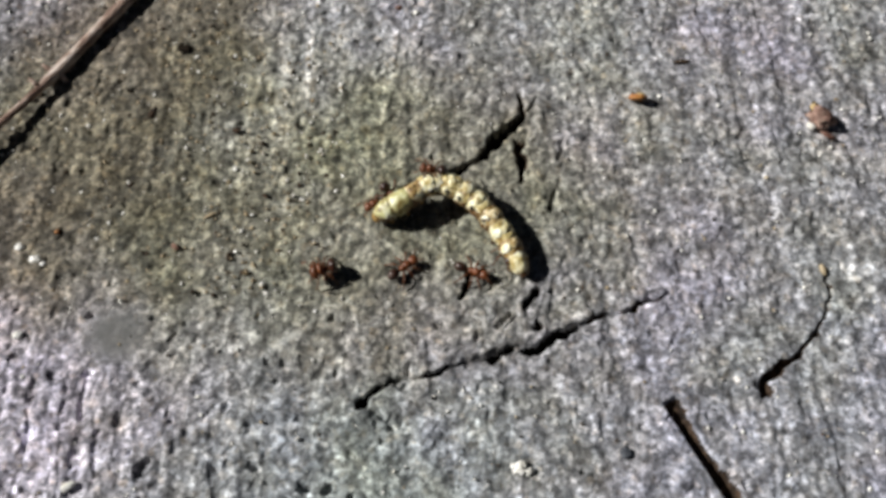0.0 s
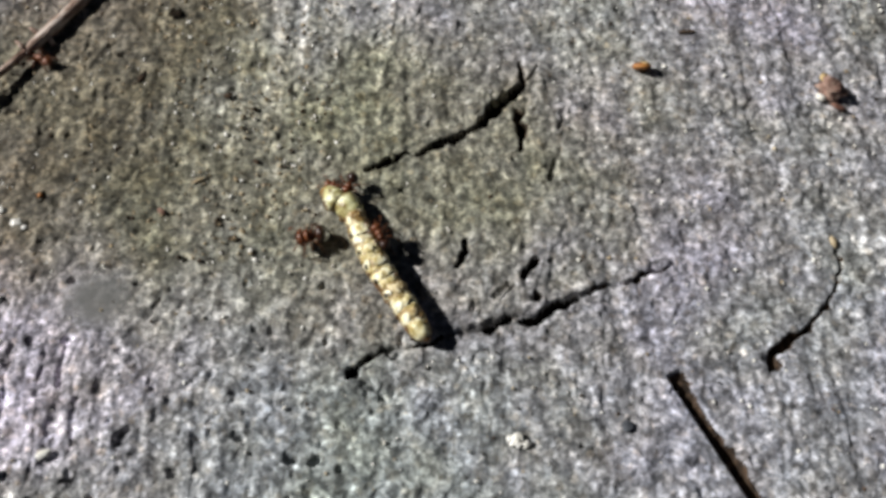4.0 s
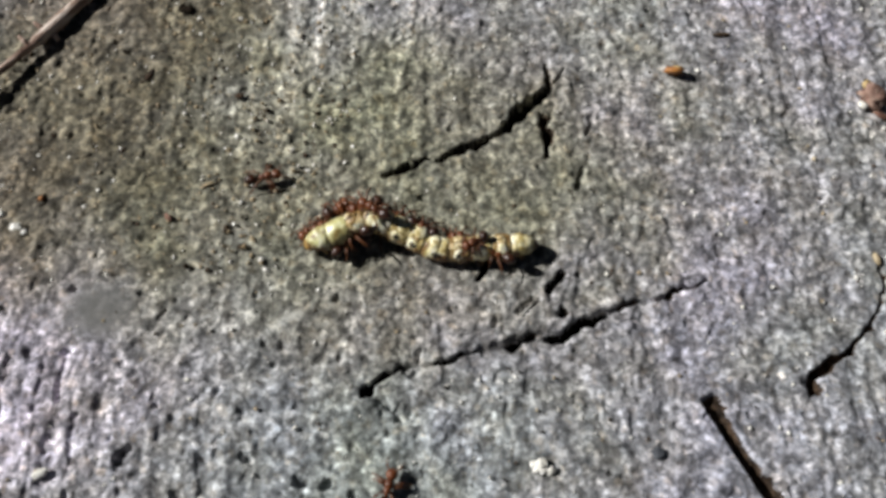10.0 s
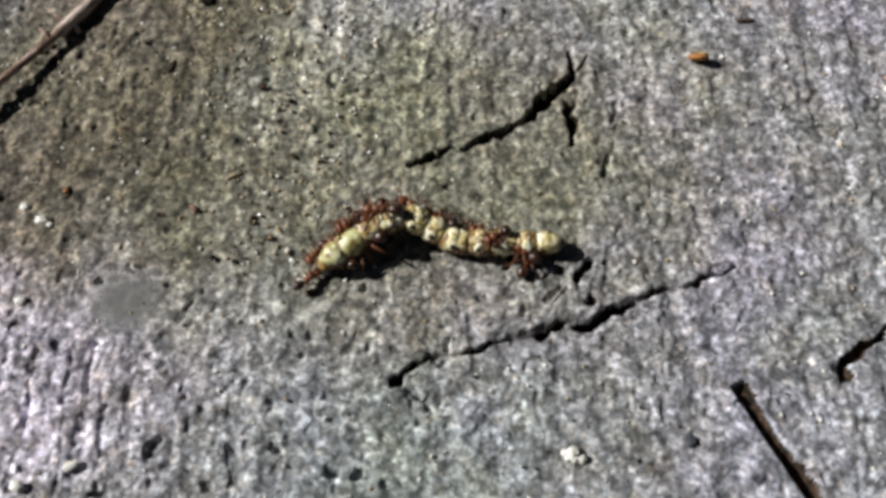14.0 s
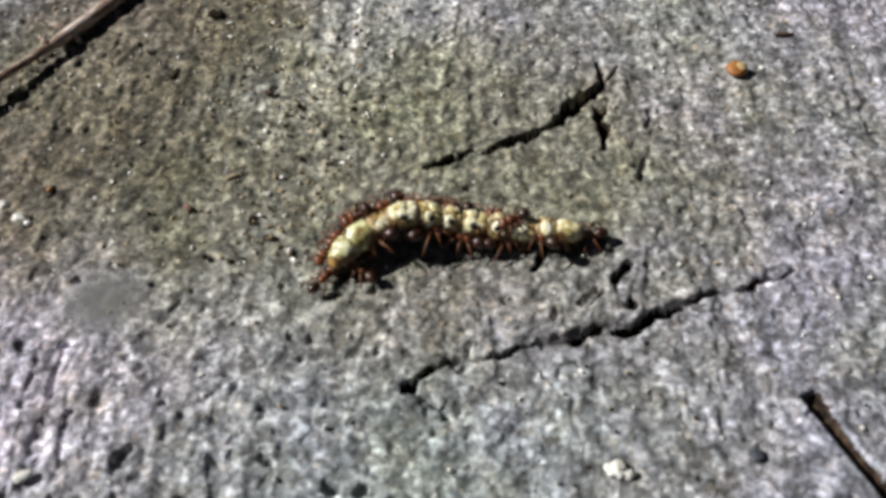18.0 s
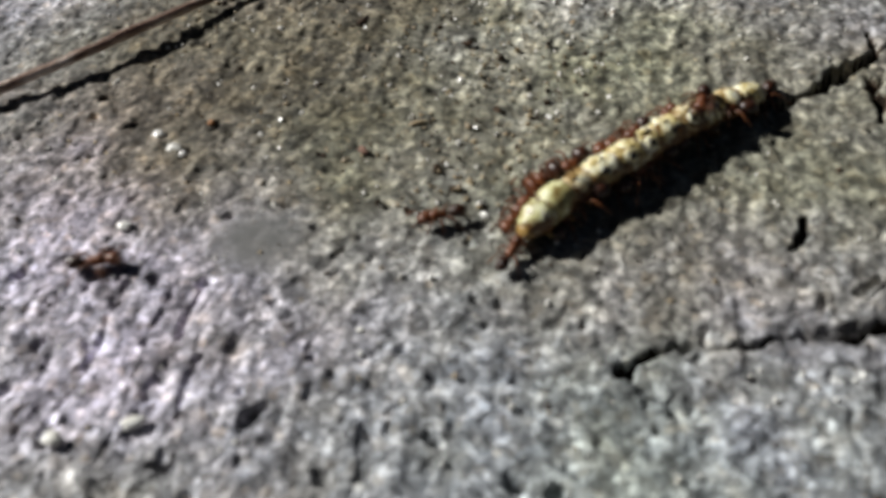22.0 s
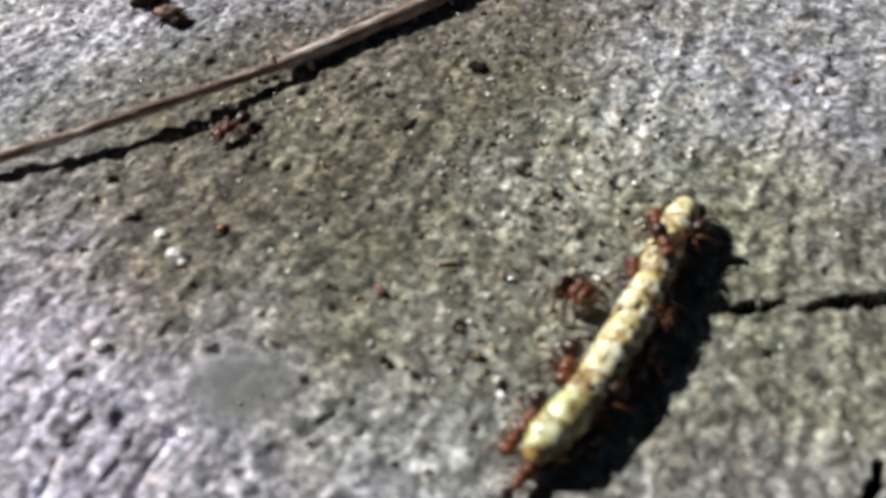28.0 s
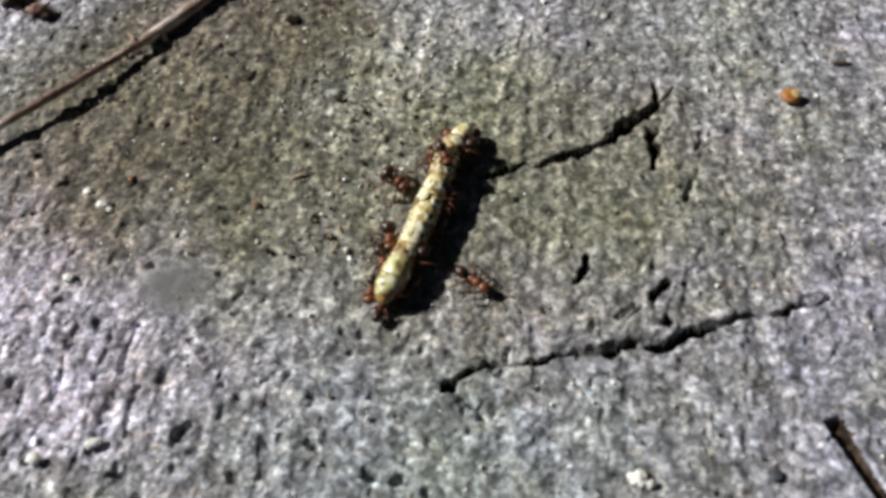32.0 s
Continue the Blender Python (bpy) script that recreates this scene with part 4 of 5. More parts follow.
def send(label, rows, gait=(), spread=1.0, size=1.0, curl=1.0):
    """Keys one ant along rows; its legs swing in the spans of gait; curl shortens a hunched one."""
    ob, legs = ant(label, spread)
    ob.scale = (size * curl, size, size)
    keys, last = [], None
    for t, at, yaw, pitch in sorted(rows, key=lambda r: r[0]):
        if last is not None:
            while yaw - last[2] > 180:
                yaw -= 360
            while yaw - last[2] < -180:
                yaw += 360
            turn = yaw - last[2]
            pieces = int(abs(turn) // 70)
            for k in range(1, pieces + 1):
                u = k / (pieces + 1)
                keys.append((last[0] + (t - last[0]) * u, last[1].lerp(at, u), last[2] + turn * u, last[3] + (pitch - last[3]) * u))
        last = (t, at, yaw, pitch)
        keys.append(last)
    if keys[0][0] > 0:
        keys.insert(0, (0.0, *keys[0][1:]))
    if keys[-1][0] < 32:
        keys.append((32.0, *keys[-1][1:]))
    walk(ob, [(t, pose(at.x * MM, at.y * MM, at.z * MM, 0, pitch, yaw)) for t, at, yaw, pitch in keys])
    for leg, hip, beat in legs:
        rows = [(0.0, pose(*hip))]
        for t0, t1 in gait:
            t, sign = t0 + 0.1, 1 if beat else -1
            if t0 > rows[-1][0]:
                rows.append((t0, pose(*hip)))
            while t < t1:
                rows.append((t, pose(*hip, 0, 0, 16 * sign)))
                sign = -sign
                t += 0.1
            rows.append((t1, pose(*hip)))
        if rows[-1][0] < 32:
            rows.append((32.0, pose(*hip)))
        walk(leg, rows)


def motions():
    crawl(0, (-3.5, 4.5, 1.28), (-0.8, 5.8, 2.18), (2.7, 7.5, 2.58), (6.2, 6.0, 2.18), (9.2, 2.3, 1.78), (11.2, -1.7, 1.12))
    crawl(0.1, (-3.1, 5.1, 1.28), (0.8, 6.9, 2.10), (4.6, 7.1, 2.50), (7.8, 4.8, 2.20), (10.9, 2.0, 1.90), (12.9, -0.1, 1.30))
    crawl(0.2, (-2.8, 5.6, 1.28), (1.7, 7.8, 2.10), (6.0, 7.5, 2.50), (9.2, 5.1, 2.20), (11.7, 2.8, 2.00), (13.6, 0.7, 1.60))
    crawl(0.3, (-4.2, 6.0, 1.28), (0.4, 7.9, 1.90), (5.2, 6.6, 2.30), (8.9, 5.3, 2.20), (12.0, 3.0, 2.20), (13.7, 1.7, 2.40))
    crawl(0.4, (-4.9, 7.6, 1.25), (-1.1, 6.1, 1.50), (3.1, 5.2, 1.60), (7.4, 5.3, 1.80), (11.6, 6.1, 2.10), (14.8, 6.3, 2.60))
    crawl(0.5, (-4.3, 7.2, 1.20), (-2.1, 6.3, 1.28), (1.1, 5.7, 1.28), (5.3, 5.3, 1.50), (9.6, 5.3, 2.00), (14.0, 5.8, 2.60))
    crawl(0.6, (-4.9, 7.0, 1.20), (-0.0, 6.8, 1.50), (4.2, 5.6, 1.60), (8.5, 5.1, 1.80), (12.7, 4.3, 2.10), (15.5, 3.5, 2.60))
    crawl(0.7, (-4.3, 7.0, 1.20), (0.2, 7.4, 1.70), (4.5, 6.2, 2.00), (8.7, 5.1, 2.20), (12.9, 3.9, 2.60), (14.9, 2.7, 3.00))
    crawl(0.8, (-4.3, 7.8, 1.20), (0.1, 8.9, 1.70), (3.9, 7.9, 2.20), (7.6, 6.4, 2.40), (11.3, 4.6, 2.80), (14.5, 2.8, 3.40))
    crawl(0.9, (-4.8, 7.8, 1.20), (-0.2, 8.9, 1.70), (3.6, 7.6, 2.30), (7.3, 6.3, 2.50), (10.7, 4.8, 2.90), (12.6, 2.6, 3.80))
    crawl(1, (-4.9, 7.2, 1.20), (-2.4, 7.5, 1.60), (1.1, 8.1, 2.38), (4.4, 7.1, 2.38), (7.5, 4.8, 2.98), (10.7, 1.7, 3.98))
    crawl(1.2, (-5.6, 7.8, 1.20), (-0.8, 9.4, 1.60), (3.1, 8.3, 2.20), (6.8, 6.2, 2.40), (10.0, 4.1, 3.00), (11.9, 1.0, 4.00))
    crawl(1.5, (-5.5, 7.4, 1.20), (-2.8, 6.4, 1.44), (1.5, 6.2, 1.78), (4.7, 5.8, 2.18), (7.8, 3.0, 3.18), (10.2, -0.7, 4.18))
    crawl(1.6, (-7.0, 6.7, 1.50), (-3.2, 5.8, 1.60), (1.1, 5.1, 1.80), (5.3, 4.2, 2.30), (8.9, 2.8, 3.30), (11.7, 1.2, 4.50))
    crawl(1.7, (-8.5, 6.0, 1.50), (-4.5, 4.6, 1.50), (-0.3, 3.7, 1.60), (4.0, 3.2, 2.00), (8.1, 3.0, 2.80), (11.5, 3.4, 3.60))
    crawl(1.8, (-7.9, 3.9, 1.40), (-3.7, 2.8, 1.40), (0.5, 2.4, 1.60), (4.7, 1.9, 1.80), (8.9, 1.3, 2.00), (12.0, 0.8, 2.20))
    crawl(1.9, (-6.8, 2.9, 1.20), (-2.9, 3.3, 1.70), (1.3, 4.1, 2.30), (5.5, 4.2, 2.50), (9.1, 3.3, 2.20), (11.7, 1.1, 1.80))
    crawl(2, (-3.9, 4.1, 1.12), (-1.7, 6.1, 1.98), (1.2, 8.5, 2.78), (4.9, 8.6, 2.78), (6.0, 5.9, 2.18), (1.7, 4.7, 1.44))
    crawl(2.1, (-3.4, 5.3, 1.12), (-0.7, 6.5, 2.00), (1.9, 8.3, 2.78), (5.4, 8.3, 2.78), (6.0, 6.4, 2.20), (2.8, 5.8, 1.60))
    crawl(2.2, (-3.1, 5.9, 1.20), (0.0, 7.7, 2.00), (3.7, 8.5, 2.50), (6.9, 6.7, 2.20), (8.4, 3.8, 1.80), (7.4, 1.4, 1.40))
    crawl(2.3, (-4.0, 5.7, 1.20), (-0.8, 7.9, 2.00), (2.9, 8.2, 2.50), (6.6, 6.5, 2.20), (8.8, 3.9, 1.70), (7.9, 1.3, 1.30))
    crawl(2.4, (-7.8, 6.9, 1.44), (-4.0, 6.5, 1.98), (0.2, 6.6, 2.38), (3.3, 5.5, 2.20), (3.8, 3.4, 1.80), (1.8, 0.7, 1.40))
    crawl(2.5, (-7.8, 6.0, 1.44), (-4.0, 5.2, 1.98), (0.2, 5.4, 2.38), (3.3, 4.4, 1.78), (5.9, 1.6, 1.44), (8.1, -2.5, 1.12))
    crawl(2.6, (-7.1, 4.5, 1.40), (-3.2, 5.4, 1.90), (0.4, 5.5, 2.20), (4.1, 3.5, 1.80), (6.6, 1.3, 1.50), (9.7, -0.5, 1.30))
    crawl(2.7, (-8.0, 7.3, 1.40), (-4.6, 6.0, 1.60), (-1.7, 4.3, 1.80), (0.6, 2.2, 2.20), (2.0, 0.0, 2.80), (3.3, -1.8, 3.40))
    crawl(2.8, (-4.5, 4.3, 1.28), (-4.3, 0.9, 1.28), (-4.2, -2.1, 1.28), (-2.1, -4.8, 1.50), (0.7, -3.9, 2.00), (-0.2, -1.0, 2.20))
    crawl(2.9, (-4.9, 4.0, 1.28), (-5.3, 0.6, 1.28), (-4.6, -2.7, 1.28), (-2.5, -5.3, 1.50), (-0.1, -4.7, 2.00), (-0.6, -1.5, 2.20))
    crawl(3, (-5.0, 4.3, 1.28), (-4.1, -0.1, 1.28), (-4.6, -4.3, 1.28), (-2.1, -6.4, 1.44), (1.3, -4.3, 1.98), (0.7, -0.8, 2.18))
    crawl(3.1, (-7.8, 2.3, 1.28), (-5.6, -0.8, 1.28), (-4.8, -4.4, 1.28), (-1.5, -4.7, 1.50), (2.9, -4.3, 1.80), (6.8, -3.9, 2.00))
    crawl(3.2, (-4.6, 2.0, 1.28), (-4.5, -1.2, 1.28), (-6.0, -4.5, 1.28), (-5.0, -8.0, 1.40), (-1.9, -9.0, 1.70), (0.2, -5.8, 1.90))
    crawl(3.3, (-4.9, 1.9, 1.28), (-4.8, -1.3, 1.28), (-5.9, -5.0, 1.28), (-5.1, -8.4, 1.40), (-1.4, -8.7, 1.70), (0.7, -5.2, 1.90))
    crawl(3.4, (-7.2, 1.3, 1.20), (-6.6, -1.9, 1.20), (-5.3, -6.2, 1.20), (-3.5, -9.2, 1.20), (-0.8, -11.5, 1.20), (1.9, -13.6, 1.20))
    crawl(3.5, (-8.1, 3.1, 1.20), (-6.2, 0.9, 1.20), (-4.8, -1.9, 1.20), (-3.4, -5.2, 1.20), (-1.4, -9.5, 1.20), (0.6, -13.9, 1.12))
    crawl(5.5, (-7.9, 3.5, 1.20), (-5.9, 1.1, 1.20), (-4.4, -2.3, 1.20), (-1.1, -4.8, 1.20), (2.7, -4.8, 1.28), (6.7, -1.8, 1.60))
    crawl(6, (-9.3, 3.6, 1.28), (-6.4, 0.6, 1.28), (-3.2, -2.8, 1.20), (0.6, -5.8, 1.12), (3.7, -6.3, 1.12), (8.1, -5.0, 1.44))
    crawl(6.5, (-10.7, 2.7, 1.44), (-8.2, 1.4, 1.52), (-4.6, -0.4, 1.28), (-0.2, -3.3, 1.12), (3.7, -5.3, 1.12), (7.7, -3.4, 1.44))
    crawl(7, (-11.6, 2.3, 1.44), (-8.0, 1.3, 1.52), (-4.0, 0.1, 1.28), (-0.3, -2.6, 1.12), (3.3, -4.0, 1.12), (8.2, -3.2, 1.44))
    crawl(7.5, (-12.1, 2.3, 1.44), (-8.4, 1.3, 1.52), (-4.4, -0.7, 1.28), (-1.0, -3.3, 1.12), (2.4, -5.0, 1.12), (8.1, -3.8, 1.28))
    crawl(8, (-11.0, 1.0, 1.44), (-8.3, 1.0, 1.52), (-4.6, -0.3, 1.36), (-0.7, -2.6, 1.12), (2.7, -4.3, 1.12), (8.6, -3.5, 1.28))
    crawl(8.5, (-10.7, 0.9, 1.44), (-7.7, 0.7, 1.52), (-3.8, -0.6, 1.36), (-0.3, -2.6, 1.12), (3.0, -4.1, 1.12), (7.8, -3.6, 1.28))
    crawl(8.6, (-11.6, 1.2, 1.44), (-7.4, 1.0, 1.52), (-4.0, -0.1, 1.36), (-0.2, -0.7, 1.20), (3.0, 1.7, 2.00), (4.9, 4.9, 3.20))
    crawl(8.8, (-11.4, 1.3, 1.40), (-6.5, 1.3, 1.50), (-2.1, 0.9, 1.36), (1.8, 1.1, 1.20), (5.6, 2.0, 1.30), (8.7, 2.7, 1.60))
    crawl(9, (-9.7, 5.6, 1.28), (-7.1, 3.6, 1.44), (-4.1, 1.5, 1.28), (-0.6, 0.1, 1.20), (3.1, 0.8, 1.28), (6.9, 3.4, 1.78))
    crawl(9.5, (-10.2, 2.7, 1.36), (-7.3, 2.3, 1.52), (-3.8, 1.4, 1.36), (-0.4, 0.4, 1.20), (3.5, 0.2, 1.20), (8.3, 0.9, 1.44))
    crawl(10, (-10.6, -1.4, 1.25), (-8.2, -0.5, 1.75), (-5.1, 0.5, 2.50), (-1.4, -0.5, 1.60), (2.0, -1.7, 1.15), (9.8, -1.0, 1.15))
    crawl(10.5, (-11.0, -2.0, 1.25), (-7.7, -0.8, 1.75), (-3.9, -0.1, 2.50), (-0.6, -1.0, 1.60), (2.5, -2.2, 1.15), (9.4, -1.4, 1.15))
    crawl(11, (-11.0, -2.9, 1.25), (-8.7, -1.5, 1.75), (-4.6, 0.4, 2.50), (-1.1, -0.5, 1.60), (2.0, -1.8, 1.15), (9.7, -1.4, 1.15))
    crawl(11.5, (-10.9, -1.5, 1.25), (-8.0, -0.8, 1.75), (-4.7, 0.2, 2.50), (-1.3, -1.0, 1.60), (1.8, -2.1, 1.15), (9.7, -0.9, 1.15))
    crawl(12, (-12.8, -4.1, 1.25), (-9.9, -1.7, 1.75), (-5.6, -0.0, 2.50), (-2.6, -0.5, 1.60), (1.1, -1.5, 1.15), (9.6, -0.9, 1.15))
    crawl(12.5, (-11.0, -3.5, 1.25), (-7.9, -1.5, 1.75), (-4.2, -0.0, 2.50), (-0.5, -1.2, 1.60), (2.8, -2.1, 1.15), (8.8, -1.7, 1.15))
    crawl(13, (-11.5, -4.4, 1.25), (-9.1, -2.4, 1.75), (-5.5, -0.6, 2.50), (-2.0, -0.8, 1.60), (1.0, -1.3, 1.15), (8.2, -1.5, 1.15))
    crawl(13.5, (-11.5, -4.1, 1.25), (-8.7, -1.8, 1.75), (-5.1, -0.0, 2.50), (-1.8, -0.7, 1.60), (2.0, -1.8, 1.15), (9.5, -1.5, 1.15))
    crawl(14, (-11.6, -4.5, 1.25), (-9.1, -2.6, 1.75), (-4.9, -0.3, 2.50), (-1.8, -1.0, 1.60), (1.3, -2.1, 1.15), (9.8, -2.1, 1.15))
    crawl(14.5, (-11.5, -4.4, 1.25), (-8.5, -2.2, 1.75), (-5.1, -0.0, 2.50), (-1.2, -1.2, 1.60), (2.6, -2.1, 1.15), (9.2, -2.0, 1.15))
    crawl(16.5, (-11.7, -5.0, 1.25), (-8.8, -2.5, 1.75), (-5.3, -0.4, 2.50), (-1.7, -1.2, 1.60), (1.9, -2.0, 1.15), (9.1, -1.9, 1.15))
    crawl(17, (-11.3, -5.2, 1.25), (-9.2, -2.9, 1.75), (-5.5, -0.8, 2.50), (-2.2, -0.8, 1.60), (1.1, -1.4, 1.15), (8.6, -1.6, 1.15))
    crawl(17.5, (-11.1, -4.0, 1.25), (-8.4, -2.2, 1.75), (-5.0, -0.8, 2.50), (-1.6, -0.7, 1.60), (2.2, -1.1, 1.15), (7.9, -0.9, 1.15))
    crawl(18, (-11.1, -4.5, 1.25), (-9.0, -2.3, 1.75), (-5.5, -0.8, 2.50), (-2.2, -0.5, 1.60), (1.5, -0.8, 1.15), (8.7, -1.2, 1.15))
    crawl(18.5, (-11.7, -4.4, 1.25), (-9.2, -1.4, 1.75), (-4.9, -0.1, 2.50), (-1.0, -0.5, 1.60), (3.1, -1.1, 1.15), (8.3, -1.8, 1.15))
    crawl(19, (-11.3, -4.5, 1.25), (-8.9, -1.9, 1.75), (-5.3, -0.6, 2.50), (-2.2, -0.4, 1.60), (0.9, -0.4, 1.15), (7.6, -1.5, 1.15))
    crawl(19.5, (-11.8, -4.3, 1.25), (-9.3, -1.6, 1.75), (-5.2, -0.7, 2.50), (-1.3, -0.5, 1.60), (2.6, -0.6, 1.15), (9.3, -2.2, 1.15))
    crawl(20, (-11.5, -4.1, 1.25), (-9.1, -2.2, 1.75), (-5.6, -1.1, 2.50), (-2.5, -0.7, 1.60), (0.9, -0.6, 1.15), (6.8, -1.7, 1.15))
    crawl(20.5, (-11.9, -3.4, 1.25), (-9.8, -1.2, 1.75), (-6.0, -0.3, 2.50), (-2.0, -0.2, 1.60), (1.8, -0.6, 1.15), (7.1, -2.0, 1.15))
    crawl(20.72, (-11.9, -3.4, 1.25), (-9.8, -1.2, 1.75), (-6.0, -0.3, 2.50), (-2.0, -0.2, 1.60), (1.8, -0.6, 1.15), (7.1, -2.0, 1.15))
    crawl(20.82, (-12.6, -4.0, 1.20), (-10.2, -1.7, 1.60), (-7.1, -0.2, 1.98), (-4.7, 1.6, 2.38), (-4.3, 6.1, 1.98), (-8.8, 6.7, 1.28))
    crawl(21, (-12.6, -4.0, 1.20), (-10.2, -1.7, 1.60), (-7.1, -0.2, 1.98), (-4.7, 1.6, 2.38), (-4.3, 6.1, 1.98), (-8.8, 6.7, 1.28))
    crawl(21.04, (-12.6, -4.0, 1.20), (-10.2, -1.7, 1.60), (-7.1, -0.2, 1.98), (-4.7, 1.6, 2.38), (-4.3, 6.1, 1.98), (-8.8, 6.7, 1.28))
    crawl(21.2, (-11.8, -4.9, 1.20), (-9.3, -2.4, 1.50), (-6.9, 0.4, 1.70), (-3.8, 3.9, 1.60), (-0.9, 7.0, 1.35), (1.4, 9.7, 1.15))
    crawl(21.5, (-11.8, -4.9, 1.20), (-9.3, -2.4, 1.50), (-6.9, 0.4, 1.70), (-3.8, 3.9, 1.60), (-0.9, 7.0, 1.35), (1.4, 9.7, 1.15))
    crawl(22, (-11.6, -5.8, 1.20), (-9.5, -2.6, 1.50), (-6.4, 0.5, 1.70), (-3.2, 4.3, 1.60), (-0.2, 7.4, 1.35), (3.0, 10.0, 1.15))
    crawl(22.5, (-11.8, -6.1, 1.20), (-9.6, -3.6, 1.50), (-7.3, -0.3, 1.70), (-5.0, 3.2, 1.60), (-2.5, 8.0, 1.35), (-1.2, 11.4, 1.15))
    crawl(23, (-11.9, -6.0, 1.20), (-9.7, -3.1, 1.50), (-7.1, 0.3, 1.70), (-4.4, 4.1, 1.60), (-1.4, 7.4, 1.35), (1.5, 11.0, 1.15))
    crawl(23.5, (-12.7, -5.4, 1.20), (-10.0, -2.5, 1.50), (-7.2, 0.7, 1.70), (-4.1, 4.5, 1.60), (-0.9, 7.8, 1.35), (1.6, 10.3, 1.15))
    crawl(24, (-12.2, -6.3, 1.20), (-9.8, -2.9, 1.50), (-7.2, 0.5, 1.70), (-4.4, 3.7, 1.60), (-1.1, 7.3, 1.35), (1.9, 10.5, 1.15))
    crawl(24.5, (-12.9, -6.0, 1.20), (-11.0, -3.6, 1.50), (-8.7, -0.8, 1.70), (-6.3, 2.3, 1.60), (-3.2, 6.2, 1.35), (-0.4, 9.4, 1.15))
    crawl(25, (-11.1, -5.7, 1.20), (-9.5, -2.8, 1.50), (-7.7, 0.9, 1.70), (-5.5, 5.0, 1.60), (-3.0, 8.5, 1.35), (-0.5, 11.6, 1.15))
    crawl(25.5, (-12.5, -6.1, 1.20), (-10.5, -3.0, 1.50), (-8.2, -0.1, 1.70), (-5.4, 3.2, 1.60), (-3.4, 7.9, 1.35), (-1.9, 11.9, 1.15))
    crawl(27.5, (-12.4, -6.6, 1.20), (-10.9, -3.1, 1.35), (-9.7, 1.4, 1.50), (-8.8, 6.4, 1.50), (-8.5, 11.0, 1.40), (-8.7, 14.5, 1.25))
    crawl(28, (-11.7, -7.4, 1.20), (-10.1, -3.3, 1.35), (-9.1, 0.5, 1.50), (-8.4, 4.3, 1.50), (-8.0, 8.5, 1.40), (-7.3, 14.2, 1.25))
    crawl(28.5, (-11.9, -6.7, 1.20), (-10.5, -3.1, 1.35), (-9.3, 1.5, 1.50), (-8.6, 5.4, 1.50), (-8.2, 9.8, 1.40), (-7.6, 12.8, 1.25))
    crawl(29, (-11.3, -7.1, 1.20), (-10.0, -3.6, 1.35), (-9.0, 0.6, 1.50), (-8.3, 4.5, 1.50), (-7.4, 8.4, 1.40), (-5.8, 12.0, 1.25))
    crawl(29.5, (-11.8, -7.7, 1.20), (-11.0, -4.2, 1.35), (-10.2, 0.2, 1.50), (-9.2, 4.8, 1.50), (-8.2, 8.7, 1.40), (-6.9, 11.6, 1.25))
    crawl(30, (-11.5, -7.1, 1.20), (-10.0, -3.3, 1.35), (-9.4, 0.4, 1.50), (-8.4, 4.3, 1.50), (-7.9, 8.3, 1.40), (-5.4, 11.1, 1.25))
    crawl(30.5, (-11.5, -7.3, 1.20), (-10.4, -3.8, 1.35), (-9.4, 0.8, 1.50), (-8.4, 5.0, 1.50), (-7.6, 8.7, 1.40), (-5.4, 11.3, 1.25))
    crawl(31, (-11.1, -7.4, 1.20), (-9.7, -3.2, 1.35), (-9.1, 0.6, 1.50), (-8.4, 5.2, 1.50), (-7.1, 8.4, 1.40), (-4.9, 11.2, 1.25))
    crawl(31.5, (-11.8, -7.6, 1.20), (-10.5, -4.2, 1.35), (-9.6, 0.3, 1.50), (-8.5, 5.2, 1.50), (-7.5, 8.8, 1.40), (-5.3, 11.7, 1.25))
    crawl(32, (-11.0, -7.9, 1.20), (-10.0, -4.7, 1.35), (-8.8, -0.5, 1.50), (-7.9, 4.0, 1.50), (-7.2, 8.2, 1.40), (-5.9, 11.4, 1.25))
    # the body rings follow the midline; the thing itself goes with its middle
    middle = []
    for t, line, steps in CRAWL:
        place, _ = along(line, steps, 0.5)
        middle.append((t, Vector((place.x, place.y, 0.0))))
    walk(CATERPILLAR, [(t, pose(p.x * MM, p.y * MM, 0)) for t, p in middle])
    for i, ring in enumerate(BODY_RINGS):
        rows = []
        for (t, line, steps), (_, mid) in zip(CRAWL, middle):
            place, way = along(line, steps, RING_AT[i])
            rows.append((t, frame_of(place - mid, way, 0 if t < 15 else -18)))
        walk(ring, rows)

    brown = "small red-brown worker ant "
    # the one that holds on beside the head, and later tugs at the flank
    send(brown + "tugging at the caterpillar", stand(0, 2.2, -8.8, -1.4, 195, 0.0, 0) + stand(2.5, 8, -9.2, -1.7, 195, 0.0, 0) + [(9.0, Vector((-8.6, -0.3, 0)), 75, 0)] + ride(10, 13, 0.16, 1.8, -1.0, 10) + ride(13.5, 25, 0.17, 1.5, -0.7, 175, 10) + stand(27.5, 29, -11.9, 3.6, -35, 0.6, -20) + stand(29.5, 32, -12.2, 4.8, -25, 0.3, 20), ((8, 10),), 0.55, 1.65, 0.47)
    send(brown + "clinging to the caterpillar's side", run((0, -0.9, -1.2), (0.5, 1.1, 0.4), (1.0, 2.4, 3.2)) + ride(1.5, 20.5, 0.40, 1.15, -0.5, 172, -5) + run((21.0, -2.9, -1.6), (21.5, -1.0, -3.6)) + ride(22.0, 30, 0.40, -1.2, -1.2, 15, 0) + run((30.5, -8.6, -2.0), (31.0, -7.6, -2.6), (32.0, -3.8, -5.2)), ((0, 1.5), (20.5, 22.5), (30, 32)))
